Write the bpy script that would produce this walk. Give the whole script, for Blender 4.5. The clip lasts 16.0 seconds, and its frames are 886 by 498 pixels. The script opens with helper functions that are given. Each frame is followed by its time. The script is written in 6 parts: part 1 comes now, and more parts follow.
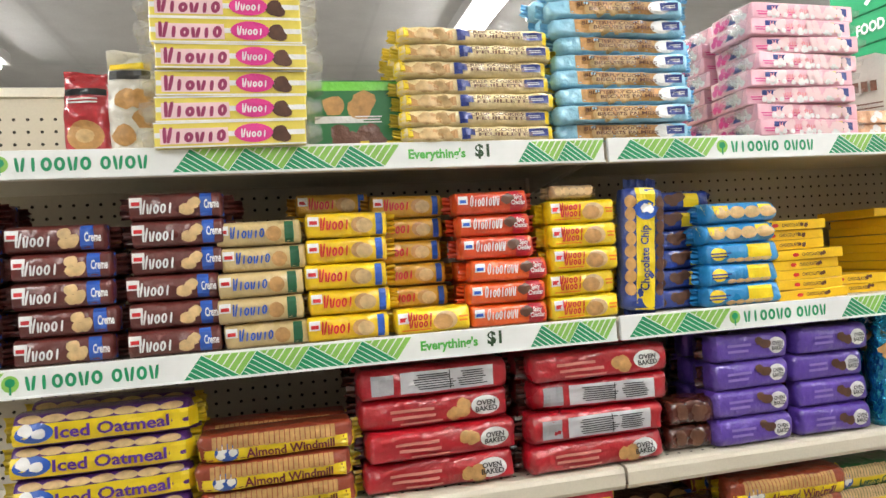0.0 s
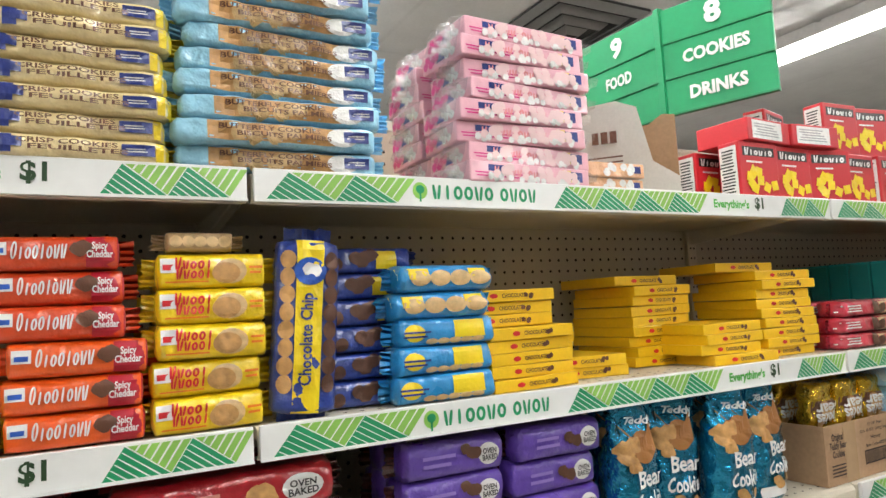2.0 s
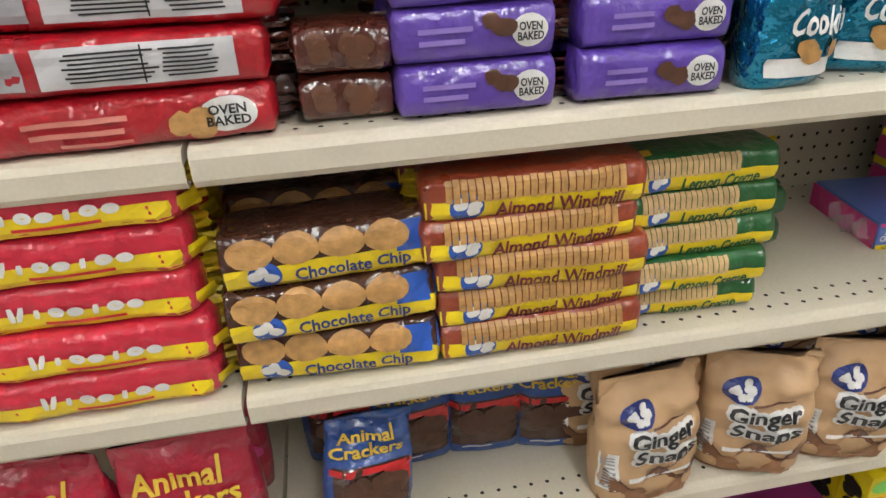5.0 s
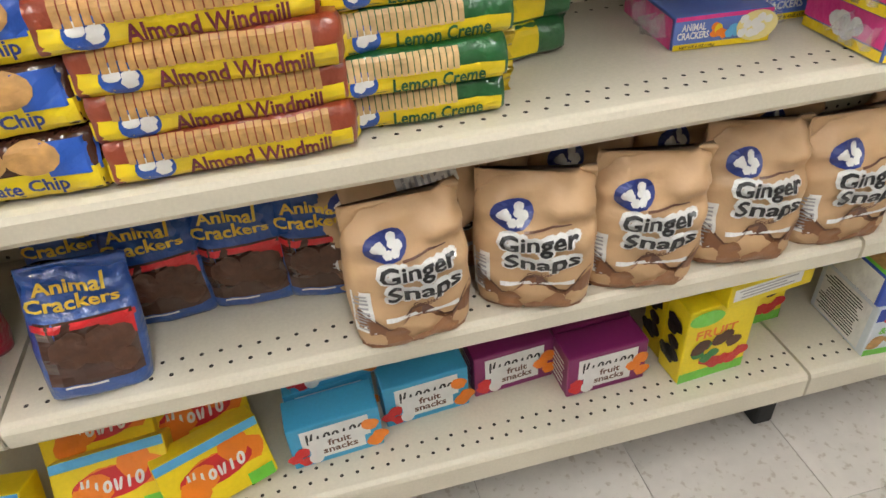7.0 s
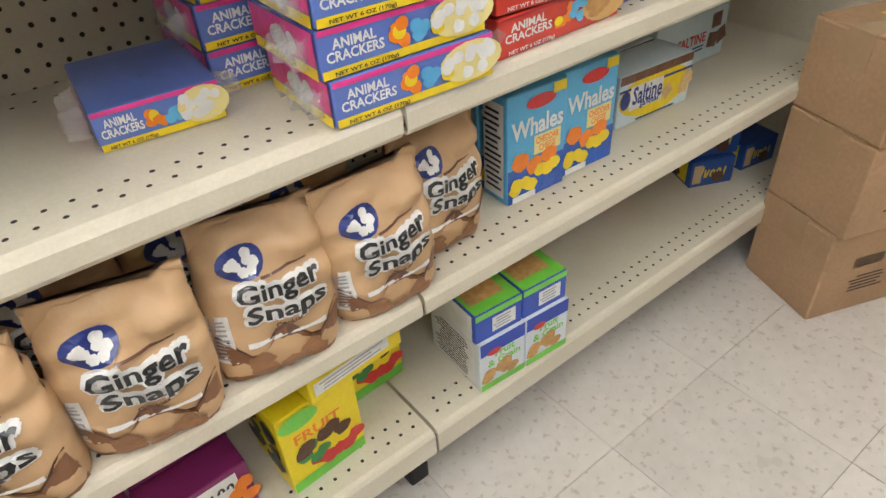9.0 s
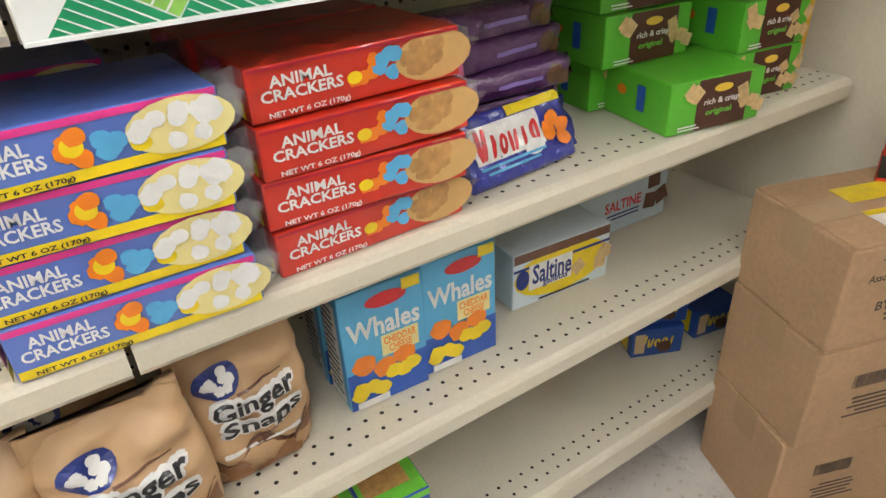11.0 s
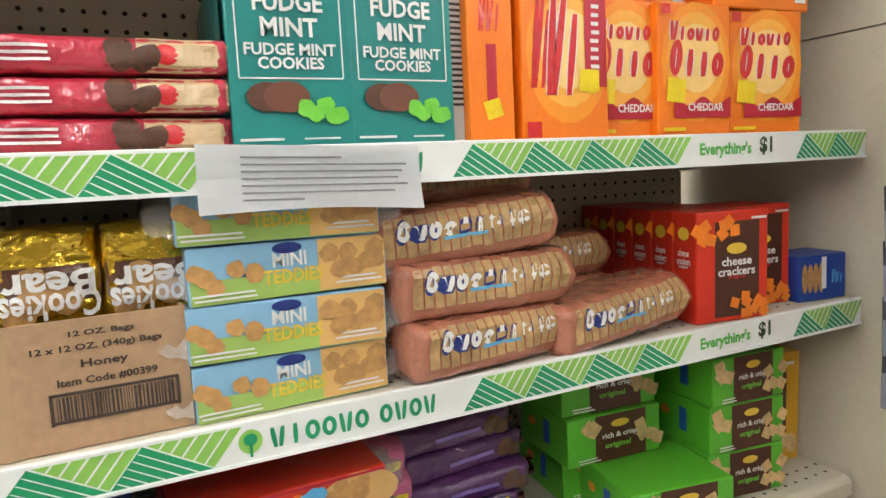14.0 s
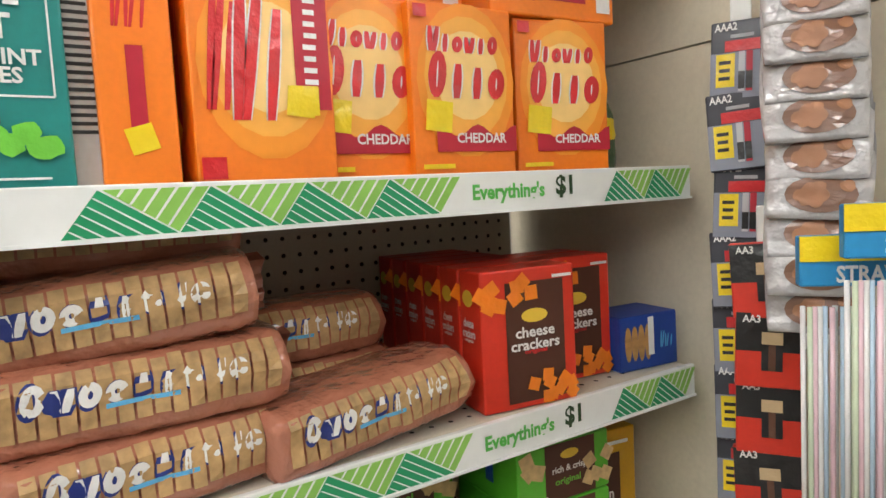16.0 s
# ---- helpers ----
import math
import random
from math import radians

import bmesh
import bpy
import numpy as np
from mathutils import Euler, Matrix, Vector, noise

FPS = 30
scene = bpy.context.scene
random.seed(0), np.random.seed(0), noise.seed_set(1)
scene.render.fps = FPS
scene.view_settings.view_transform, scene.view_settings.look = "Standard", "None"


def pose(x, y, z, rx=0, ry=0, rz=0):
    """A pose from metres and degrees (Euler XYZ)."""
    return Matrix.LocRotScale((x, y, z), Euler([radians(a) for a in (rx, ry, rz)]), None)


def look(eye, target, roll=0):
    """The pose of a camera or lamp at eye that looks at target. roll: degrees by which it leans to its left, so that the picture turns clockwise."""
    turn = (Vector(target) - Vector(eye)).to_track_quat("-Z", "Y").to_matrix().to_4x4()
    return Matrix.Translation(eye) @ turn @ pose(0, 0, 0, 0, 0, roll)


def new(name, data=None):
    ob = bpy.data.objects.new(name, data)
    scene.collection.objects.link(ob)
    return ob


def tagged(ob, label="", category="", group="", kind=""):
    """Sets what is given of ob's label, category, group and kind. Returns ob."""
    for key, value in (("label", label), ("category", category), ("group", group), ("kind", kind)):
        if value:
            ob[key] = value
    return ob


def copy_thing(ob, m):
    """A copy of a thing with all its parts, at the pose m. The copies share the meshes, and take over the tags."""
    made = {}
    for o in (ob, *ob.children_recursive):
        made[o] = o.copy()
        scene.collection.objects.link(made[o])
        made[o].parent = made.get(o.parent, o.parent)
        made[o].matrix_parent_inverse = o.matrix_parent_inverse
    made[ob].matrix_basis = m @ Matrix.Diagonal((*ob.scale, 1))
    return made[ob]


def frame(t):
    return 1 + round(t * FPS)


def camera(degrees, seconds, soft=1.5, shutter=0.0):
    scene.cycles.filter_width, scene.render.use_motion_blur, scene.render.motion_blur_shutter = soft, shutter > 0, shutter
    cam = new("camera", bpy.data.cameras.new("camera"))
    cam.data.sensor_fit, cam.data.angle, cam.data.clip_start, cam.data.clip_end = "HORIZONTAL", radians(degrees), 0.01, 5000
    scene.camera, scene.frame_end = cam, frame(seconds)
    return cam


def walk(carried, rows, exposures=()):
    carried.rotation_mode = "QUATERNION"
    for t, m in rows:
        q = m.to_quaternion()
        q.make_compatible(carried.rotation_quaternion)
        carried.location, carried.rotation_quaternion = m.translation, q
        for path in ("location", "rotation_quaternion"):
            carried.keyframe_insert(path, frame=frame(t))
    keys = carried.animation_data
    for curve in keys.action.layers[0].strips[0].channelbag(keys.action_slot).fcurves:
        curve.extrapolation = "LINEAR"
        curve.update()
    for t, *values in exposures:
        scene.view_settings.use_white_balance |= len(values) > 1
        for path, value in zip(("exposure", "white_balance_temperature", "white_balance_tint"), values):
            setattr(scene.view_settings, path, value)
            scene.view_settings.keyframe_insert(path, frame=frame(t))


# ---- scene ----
cam = camera(67.4, 16.0)
PATH = [
    (0, (-0.574, -1.109, 1.481), (-0.117, 0.837, 1.525), -3.7),
    (0.5, (-0.494, -1.057, 1.488), (0.25, 0.797, 1.571), -4.4),
    (1, (-0.38, -0.975, 1.488), (0.496, 0.815, 1.647), -3.3),
    (1.5, (-0.275, -0.89, 1.492), (0.644, 0.876, 1.688), -3.5),
    (2, (-0.184, -0.855, 1.497), (0.762, 0.897, 1.678), -3.0),
    (2.5, (-0.067, -0.884, 1.501), (0.711, 0.952, 1.659), -0.1),
    (3, (0.013, -0.899, 1.462), (0.645, 0.999, 1.476), 0.2),
    (3.5, (0.043, -0.839, 1.443), (0.616, 1.056, 1.157), -0.3),
    (3.7, (0.058, -0.8, 1.441), (0.577, 1.084, 1.014), 0.5),
    (5.8, (0.258, -0.599, 1.191), (0.468, 1.107, 0.169), -4.6),
    (6, (0.302, -0.613, 1.174), (0.567, 1.08, 0.142), -3.8),
    (6.5, (0.394, -0.628, 1.142), (0.699, 0.977, -0.013), -3.8),
    (7, (0.445, -0.634, 1.13), (0.758, 0.928, -0.079), -4.4),
    (7.5, (0.519, -0.638, 1.13), (0.959, 0.891, -0.082), -4.4),
    (7.6, (0.536, -0.638, 1.13), (1.015, 0.889, -0.07), -4.5),
    (8, (0.616, -0.645, 1.129), (1.274, 0.833, -0.047), -4.6),
    (8.2, (0.651, -0.656, 1.117), (1.425, 0.792, -0.025), -5.4),
    (8.5, (0.716, -0.621, 1.127), (1.59, 0.737, -0.053), -4.8),
    (9, (0.84, -0.577, 1.11), (1.773, 0.705, -0.109), -4.1),
    (9.5, (0.954, -0.548, 1.113), (1.927, 0.716, -0.094), -4.6),
    (9.7, (0.99, -0.539, 1.113), (1.978, 0.723, -0.083), -4.6),
    (11.8, (1.319, -0.63, 1.264), (2.135, 0.951, 0.35), -1.1),
    (12, (1.338, -0.666, 1.292), (2.088, 0.953, 0.388), -2.1),
    (12.5, (1.344, -0.664, 1.285), (2.08, 1.07, 0.614), -3.4),
    (13, (1.34, -0.67, 1.294), (2.042, 1.146, 0.838), -3.5),
    (13.5, (1.34, -0.673, 1.301), (2.098, 1.155, 1.01), -3.7),
    (14, (1.364, -0.67, 1.334), (2.228, 1.118, 1.099), -2.8),
    (14.5, (1.401, -0.678, 1.349), (2.373, 1.06, 1.159), -2.8),
    (15, (1.457, -0.671, 1.353), (2.474, 1.034, 1.107), -3.2),
    (15.5, (1.551, -0.639, 1.355), (2.597, 1.054, 1.156), -3.1),
    (16, (1.666, -0.57, 1.345), (2.761, 1.096, 1.181), -3.1),
]
walk(cam, [(t, look(eye, target, roll)) for t, eye, target, roll in PATH],
     exposures=[(0, -0.44), (1, -0.48), (2, -0.64), (3.5, -0.62), (7, -0.3), (9.5, -0.15), (12, -0.16), (16, -0.36)])

# ---- light ----
world = bpy.data.worlds.new("world")
scene.world = world
world.use_nodes = True
world.node_tree.nodes["Background"].inputs[0].default_value = (0.9, 0.95, 1.0, 1)
world.node_tree.nodes["Background"].inputs[1].default_value = 0.15
CEIL = 2.95
TUBES = [(-2.28, 1.0), (0.58, 1.0), (3.44, 1.0)]
TUBE_LENGTH, TUBE_POWER = 8.0, 80.0
for tx, ty in TUBES:
    lamp = bpy.data.lights.new("tube_lamp", "AREA")
    lamp.shape, lamp.size, lamp.size_y, lamp.energy, lamp.color = "RECTANGLE", 0.16, TUBE_LENGTH, TUBE_POWER, (0.985, 0.985, 1.0)
    new("tube_lamp", lamp).matrix_world = pose(tx, ty - 1.5, CEIL - 0.13)

# ---- materials ----
MATS = {}


def mat(name, color, rough=0.5, metal=0.0, bump=0.0, scale=60.0, vary=0.06, coat=0.0, trans=0.0, emit=0.0, detail=4.0, dist=0.002, crease=0.0):
    """A surface with colour variation at two scales, uneven gloss and fine relief."""
    if name in MATS:
        return MATS[name]
    m = bpy.data.materials.new(name)
    m.use_nodes = True
    nt = m.node_tree
    b = nt.nodes["Principled BSDF"]
    tc = nt.nodes.new("ShaderNodeTexCoord")
    geo = nt.nodes.new("ShaderNodeObjectInfo")
    add = nt.nodes.new("ShaderNodeVectorMath")
    nt.links.new(tc.outputs["Object"], add.inputs[0])
    nt.links.new(geo.outputs["Location"], add.inputs[1])
    n1, n2 = nt.nodes.new("ShaderNodeTexNoise"), nt.nodes.new("ShaderNodeTexNoise")
    for n, s in ((n1, scale), (n2, 7.0)):
        n.inputs["Scale"].default_value, n.inputs["Detail"].default_value = s, detail
        nt.links.new(add.outputs[0], n.inputs["Vector"])
    mixn = nt.nodes.new("ShaderNodeMath")
    mixn.operation = "ADD"
    nt.links.new(n1.outputs["Fac"], mixn.inputs[0])
    nt.links.new(n2.outputs["Fac"], mixn.inputs[1])
    rng = nt.nodes.new("ShaderNodeMapRange")
    rng.inputs["From Min"].default_value, rng.inputs["From Max"].default_value = 0.6, 1.4
    rng.inputs["To Min"].default_value, rng.inputs["To Max"].default_value = 1 - 2 * vary, 1 + vary
    nt.links.new(mixn.outputs[0], rng.inputs["Value"])
    mul = nt.nodes.new("ShaderNodeVectorMath")
    mul.operation = "SCALE"
    mul.inputs[0].default_value = color
    nt.links.new(rng.outputs[0], mul.inputs["Scale"])
    nt.links.new(mul.outputs[0], b.inputs["Base Color"])
    rr = nt.nodes.new("ShaderNodeMapRange")
    rr.inputs["To Min"].default_value, rr.inputs["To Max"].default_value = max(rough - 0.1, 0.03), min(rough + 0.12, 1)
    nt.links.new(n2.outputs["Fac"], rr.inputs["Value"])
    nt.links.new(rr.outputs[0], b.inputs["Roughness"])
    b.inputs["Metallic"].default_value = metal
    b.inputs["Coat Weight"].default_value = coat
    b.inputs["Coat Roughness"].default_value = 0.07
    b.inputs["Transmission Weight"].default_value = trans
    if emit:
        b.inputs["Emission Color"].default_value = (*color, 1)
        b.inputs["Emission Strength"].default_value = emit
    if bump:
        bp = nt.nodes.new("ShaderNodeBump")
        bp.inputs["Strength"].default_value, bp.inputs["Distance"].default_value = bump, dist
        nt.links.new(n1.outputs["Fac"], bp.inputs["Height"])
        if crease:
            n3 = nt.nodes.new("ShaderNodeTexNoise")
            n3.noise_type = "RIDGED_MULTIFRACTAL"
            n3.inputs["Scale"].default_value, n3.inputs["Detail"].default_value, n3.inputs["Distortion"].default_value = 16.0, 2.0, 0.8
            nt.links.new(add.outputs[0], n3.inputs["Vector"])
            b2 = nt.nodes.new("ShaderNodeBump")
            b2.inputs["Strength"].default_value, b2.inputs["Distance"].default_value = 0.8, crease
            nt.links.new(n3.outputs["Fac"], b2.inputs["Height"])
            nt.links.new(b2.outputs[0], bp.inputs["Normal"])
        nt.links.new(bp.outputs[0], b.inputs["Normal"])
        if coat:
            nt.links.new(bp.outputs[0], b.inputs["Coat Normal"])
    MATS[name] = m
    return m


def film(name, color, rough=0.3):
    return mat("film_" + name, color, rough, bump=0.9, scale=42, coat=0.9, vary=0.09, dist=0.008, detail=3, crease=0.006)


def foil(name, color):
    return mat("foil_" + name, color, 0.22, metal=0.8, bump=1.0, scale=34, coat=0.6, vary=0.14, dist=0.016, detail=3, crease=0.008)


def card(name, color):
    return mat("card_" + name, color, 0.42, bump=0.05, scale=160, vary=0.05, coat=0.12)


def wrapped(name, color):
    return mat("wrapped_" + name, color, 0.34, bump=0.25, scale=50, vary=0.06, coat=0.9, dist=0.004, crease=0.005)


def ink(name, color):
    return mat("ink_" + name, color, 0.36, bump=0.5, scale=42, vary=0.08, coat=0.35, dist=0.008)


metal_beige = mat("shelf_enamel", (0.66, 0.61, 0.49), 0.42, bump=0.04, scale=220, vary=0.05)
metal_edge = mat("shelf_edge_enamel", (0.70, 0.66, 0.55), 0.38, bump=0.04, scale=220, vary=0.05)
peg = mat("pegboard_enamel", (0.56, 0.51, 0.40), 0.5, bump=0.05, scale=200, vary=0.05)
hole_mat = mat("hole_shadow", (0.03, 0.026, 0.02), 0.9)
wall_paint = mat("panel_paint", (0.66, 0.60, 0.47), 0.55, bump=0.06, scale=140, vary=0.05)
white_strip = mat("strip_plastic", (0.82, 0.84, 0.82), 0.3, coat=0.3, vary=0.03)
green_dark = mat("print_dark_green", (0.01, 0.30, 0.12), 0.35, coat=0.2, vary=0.05)
green_light = mat("print_light_green", (0.27, 0.56, 0.10), 0.35, coat=0.2, vary=0.08)
sign_green = mat("sign_green", (0.005, 0.27, 0.10), 0.4, vary=0.05, bump=0.03)
white = ink("white", (0.80, 0.80, 0.78))
black = ink("black", (0.010, 0.010, 0.011))
navy = ink("navy", (0.012, 0.03, 0.20))
brown = ink("brown", (0.13, 0.05, 0.025))
cookie = mat("ink_cookie", (0.55, 0.30, 0.10), 0.5, bump=0.4, scale=90, vary=0.25)
pale_cookie = mat("ink_pale_cookie", (0.68, 0.47, 0.22), 0.5, bump=0.4, scale=90, vary=0.22)
dark_cookie = mat("ink_dark_cookie", (0.10, 0.04, 0.02), 0.5, bump=0.4, scale=90, vary=0.25)
yellow = ink("yellow", (0.85, 0.64, 0.01))
red = ink("red", (0.62, 0.015, 0.02))
blue = ink("blue", (0.02, 0.10, 0.48))
sky_blue = ink("sky_blue", (0.10, 0.42, 0.72))
green = ink("green", (0.02, 0.22, 0.04))
lime = ink("lime", (0.16, 0.58, 0.05))
orange = ink("orange", (0.85, 0.22, 0.01))
magenta = ink("magenta", (0.72, 0.04, 0.26))
grey = ink("grey", (0.38, 0.38, 0.40))
tan = ink("tan", (0.60, 0.44, 0.25))
kraft = mat("kraft_board", (0.43, 0.27, 0.15), 0.75, bump=0.12, scale=110, vary=0.1)
kraft_dark = mat("kraft_print", (0.06, 0.04, 0.03), 0.7, vary=0.2)
tape = mat("packing_tape", (0.45, 0.30, 0.17), 0.2, coat=0.5, vary=0.04)


clear_film = mat("clear_film", (0.80, 0.80, 0.80), 0.10, coat=1.0, bump=0.5, scale=60, dist=0.004)
clear_film.node_tree.nodes["Principled BSDF"].inputs["Alpha"].default_value = 0.28


def floor_material():
    m = mat("vinyl_tile", (0.66, 0.62, 0.57), 0.3, bump=0.03, scale=35, vary=0.05, coat=0.15)
    nt = m.node_tree
    b = nt.nodes["Principled BSDF"]
    mul = b.inputs["Base Color"].links[0].from_node
    tc = nt.nodes.new("ShaderNodeTexCoord")
    vo = nt.nodes.new("ShaderNodeTexNoise")
    vo.inputs["Scale"].default_value, vo.inputs["Detail"].default_value = 55, 5
    nt.links.new(tc.outputs["Object"], vo.inputs["Vector"])
    ramp = nt.nodes.new("ShaderNodeValToRGB")
    ramp.color_ramp.elements[0].position, ramp.color_ramp.elements[0].color = 0.34, (0.78, 0.74, 0.69, 1)
    ramp.color_ramp.elements[1].position, ramp.color_ramp.elements[1].color = 0.42, (1, 1, 1, 1)
    nt.links.new(vo.outputs["Fac"], ramp.inputs[0])
    info = nt.nodes.new("ShaderNodeObjectInfo")
    mr = nt.nodes.new("ShaderNodeMapRange")
    mr.inputs["To Min"].default_value, mr.inputs["To Max"].default_value = 0.93, 1.03
    nt.links.new(info.outputs["Random"], mr.inputs["Value"])
    mx = nt.nodes.new("ShaderNodeVectorMath")
    mx.operation = "MULTIPLY"
    sc = nt.nodes.new("ShaderNodeVectorMath")
    sc.operation = "SCALE"
    nt.links.new(mul.outputs[0], mx.inputs[0])
    nt.links.new(ramp.outputs[0], mx.inputs[1])
    nt.links.new(mx.outputs[0], sc.inputs[0])
    nt.links.new(mr.outputs[0], sc.inputs["Scale"])
    nt.links.new(sc.outputs[0], b.inputs["Base Color"])
    return m


tile_mat = floor_material()


# ---- mesh helpers ----
def link_mesh(name, verts, faces, material, parent=None, label="", smooth=False):
    me = bpy.data.meshes.new(name)
    me.from_pydata([tuple(v) for v in verts], [], faces)
    me.update()
    me.materials.append(material)
    if smooth:
        me.polygons.foreach_set("use_smooth", [True] * len(me.polygons))
    ob = new(name, me)
    if parent is not None:
        ob.parent = parent
    if label:
        ob["label"] = label
    return ob


def part(name, bm, material, parent=None, label="", smooth=False):
    me = bpy.data.meshes.new(name)
    bm.to_mesh(me)
    bm.free()
    me.materials.append(material)
    if smooth:
        me.polygons.foreach_set("use_smooth", [True] * len(me.polygons))
    ob = new(name, me)
    if parent is not None:
        ob.parent = parent
    if label:
        ob["label"] = label
    return ob


def block(bm, x0, x1, y0, y1, z0, z1, bevel=0.0):
    r = bmesh.ops.create_cube(bm, size=1.0)
    vs = r["verts"]
    for v in vs:
        v.co = Vector(((x0 + x1) / 2 + v.co.x * (x1 - x0), (y0 + y1) / 2 + v.co.y * (y1 - y0), (z0 + z1) / 2 + v.co.z * (z1 - z0)))
    if bevel:
        es = list({e for v in vs for e in v.link_edges})
        bmesh.ops.bevel(bm, geom=es, offset=bevel, segments=2, affect="EDGES", profile=0.5)
    return bm


def slab(name, x0, x1, y0, y1, z0, z1, material, parent=None, label="", bevel=0.002):
    return part(name, block(bmesh.new(), x0, x1, y0, y1, z0, z1, bevel), material, parent, label)


def root(name, label, category, group=""):
    return tagged(new(name), label, category, group)


GLYPHS = {}


def glyphs(text, weight=0.026):
    """Flat letter outlines of a text, scaled to a unit box round its middle."""
    key = (text, weight)
    if key not in GLYPHS:
        cu = bpy.data.curves.new("lettering", "FONT")
        cu.body, cu.align_x, cu.resolution_u, cu.offset, cu.space_line = text, "CENTER", 2, weight, 0.85
        ob = new("lettering", cu)
        bpy.context.view_layer.update()
        me = bpy.data.meshes.new_from_object(ob.evaluated_get(bpy.context.evaluated_depsgraph_get()))
        vs = np.array([v.co[:2] for v in me.vertices])
        lo, hi = vs.min(0), vs.max(0)
        GLYPHS[key] = ((vs - (lo + hi) / 2) / (hi - lo), [tuple(p.vertices) for p in me.polygons])
        bpy.data.objects.remove(ob)
        bpy.data.curves.remove(cu)
        bpy.data.meshes.remove(me)
    return GLYPHS[key]


def grid_patch(cx, cz, w, h, nx, nz):
    vs = [(cx + w * (i / nx - 0.5), cz + h * (j / nz - 0.5)) for j in range(nz + 1) for i in range(nx + 1)]
    fs = [(j * (nx + 1) + i, j * (nx + 1) + i + 1, (j + 1) * (nx + 1) + i + 1, (j + 1) * (nx + 1) + i) for j in range(nz) for i in range(nx)]
    return vs, fs


def disc_patch(cx, cz, w, h, n=14, wob=0.0, rnd=random):
    vs, fs = [(cx, cz)], []
    for ring in (0.33, 0.66, 1.0):
        for k in range(n):
            a = 2 * math.pi * k / n
            r = ring * (1 + (rnd.uniform(-wob, wob) if ring == 1.0 else 0))
            vs.append((cx + w / 2 * r * math.cos(a), cz + h / 2 * r * math.sin(a)))
    for k in range(n):
        k2 = (k + 1) % n
        fs.append((0, 1 + k, 1 + k2))
        for q in (1, 1 + n):
            fs.append((q + k, q + n + k, q + n + k2, q + k2))
    return vs, fs


def merged(patches, step=0.0):
    """Joins patches; with a step, each lies that much higher than the one before."""
    vs, fs = [], []
    for n, (v, f) in enumerate(patches):
        o = len(vs)
        vs += [(*p, n * step) for p in v] if step else v
        fs += [tuple(i + o for i in q) for q in f]
    return vs, fs


# ---- packages ----
# Marks: (kind, cx, cz, w, h, material, extra); places are fractions of the half width and half height of the front.
PART_NAMES = {"r": "printed_panel", "e": "printed_badge", "t": "lettering", "o": "lettering_outline", "b": "small_print", "k": "cookie_picture", "q": "cracker_picture", "w": "brand_mark", "p": "wavy_band", "v": "biscuit_window", "g": "bar_code"}


def shape_row(cx, cz, w, h, n, rnd, thick=0.30, slant=0.12, big=True):
    """A row of n plain shapes of lettering size: upright bars, tipped bars and rings."""
    out, cell = [], w / n
    for i in range(n):
        tall = h * (1.0 if i == 0 or not big else rnd.uniform(0.66, 0.82))
        mx, mz, th = cx - w / 2 + (i + 0.5) * cell, cz - h / 2 + tall / 2, cell * thick
        kind = (i + rnd.randrange(2)) % 3
        if kind == 0:
            v, f, m = [], [], 14
            for k in range(m):
                c, d = math.cos(2 * math.pi * k / m), math.sin(2 * math.pi * k / m)
                v += [(mx + c * cell * 0.44, mz + d * tall / 2), (mx + c * max(cell * 0.44 - th, 0.0), mz + d * max(tall / 2 - th, 0.0))]
                e = 2 * ((k + 1) % m)
                f.append((2 * k, e, e + 1, 2 * k + 1))
        else:
            v, f = [], []
            for q, dx in ((0, -0.22), (1, 0.22)) if kind == 1 else ((0, 0.0),):
                lean = 0.16 * cell * (1 if q else -1) * (kind == 1)
                o = len(v)
                for j in range(4):
                    z = mz + tall * (j / 3 - 0.5)
                    r = th * (0.5 if j in (1, 2) else 0.36)
                    x = mx + dx * cell + lean * (j / 3 - 0.5)
                    v += [(x - r, z), (x + r, z)]
                f += [(o + 2 * j, o + 2 * j + 1, o + 2 * j + 3, o + 2 * j + 2) for j in range(3)]
        out.append(([(x + (z - cz) * slant, z) for x, z in v], f))
    return merged(out)


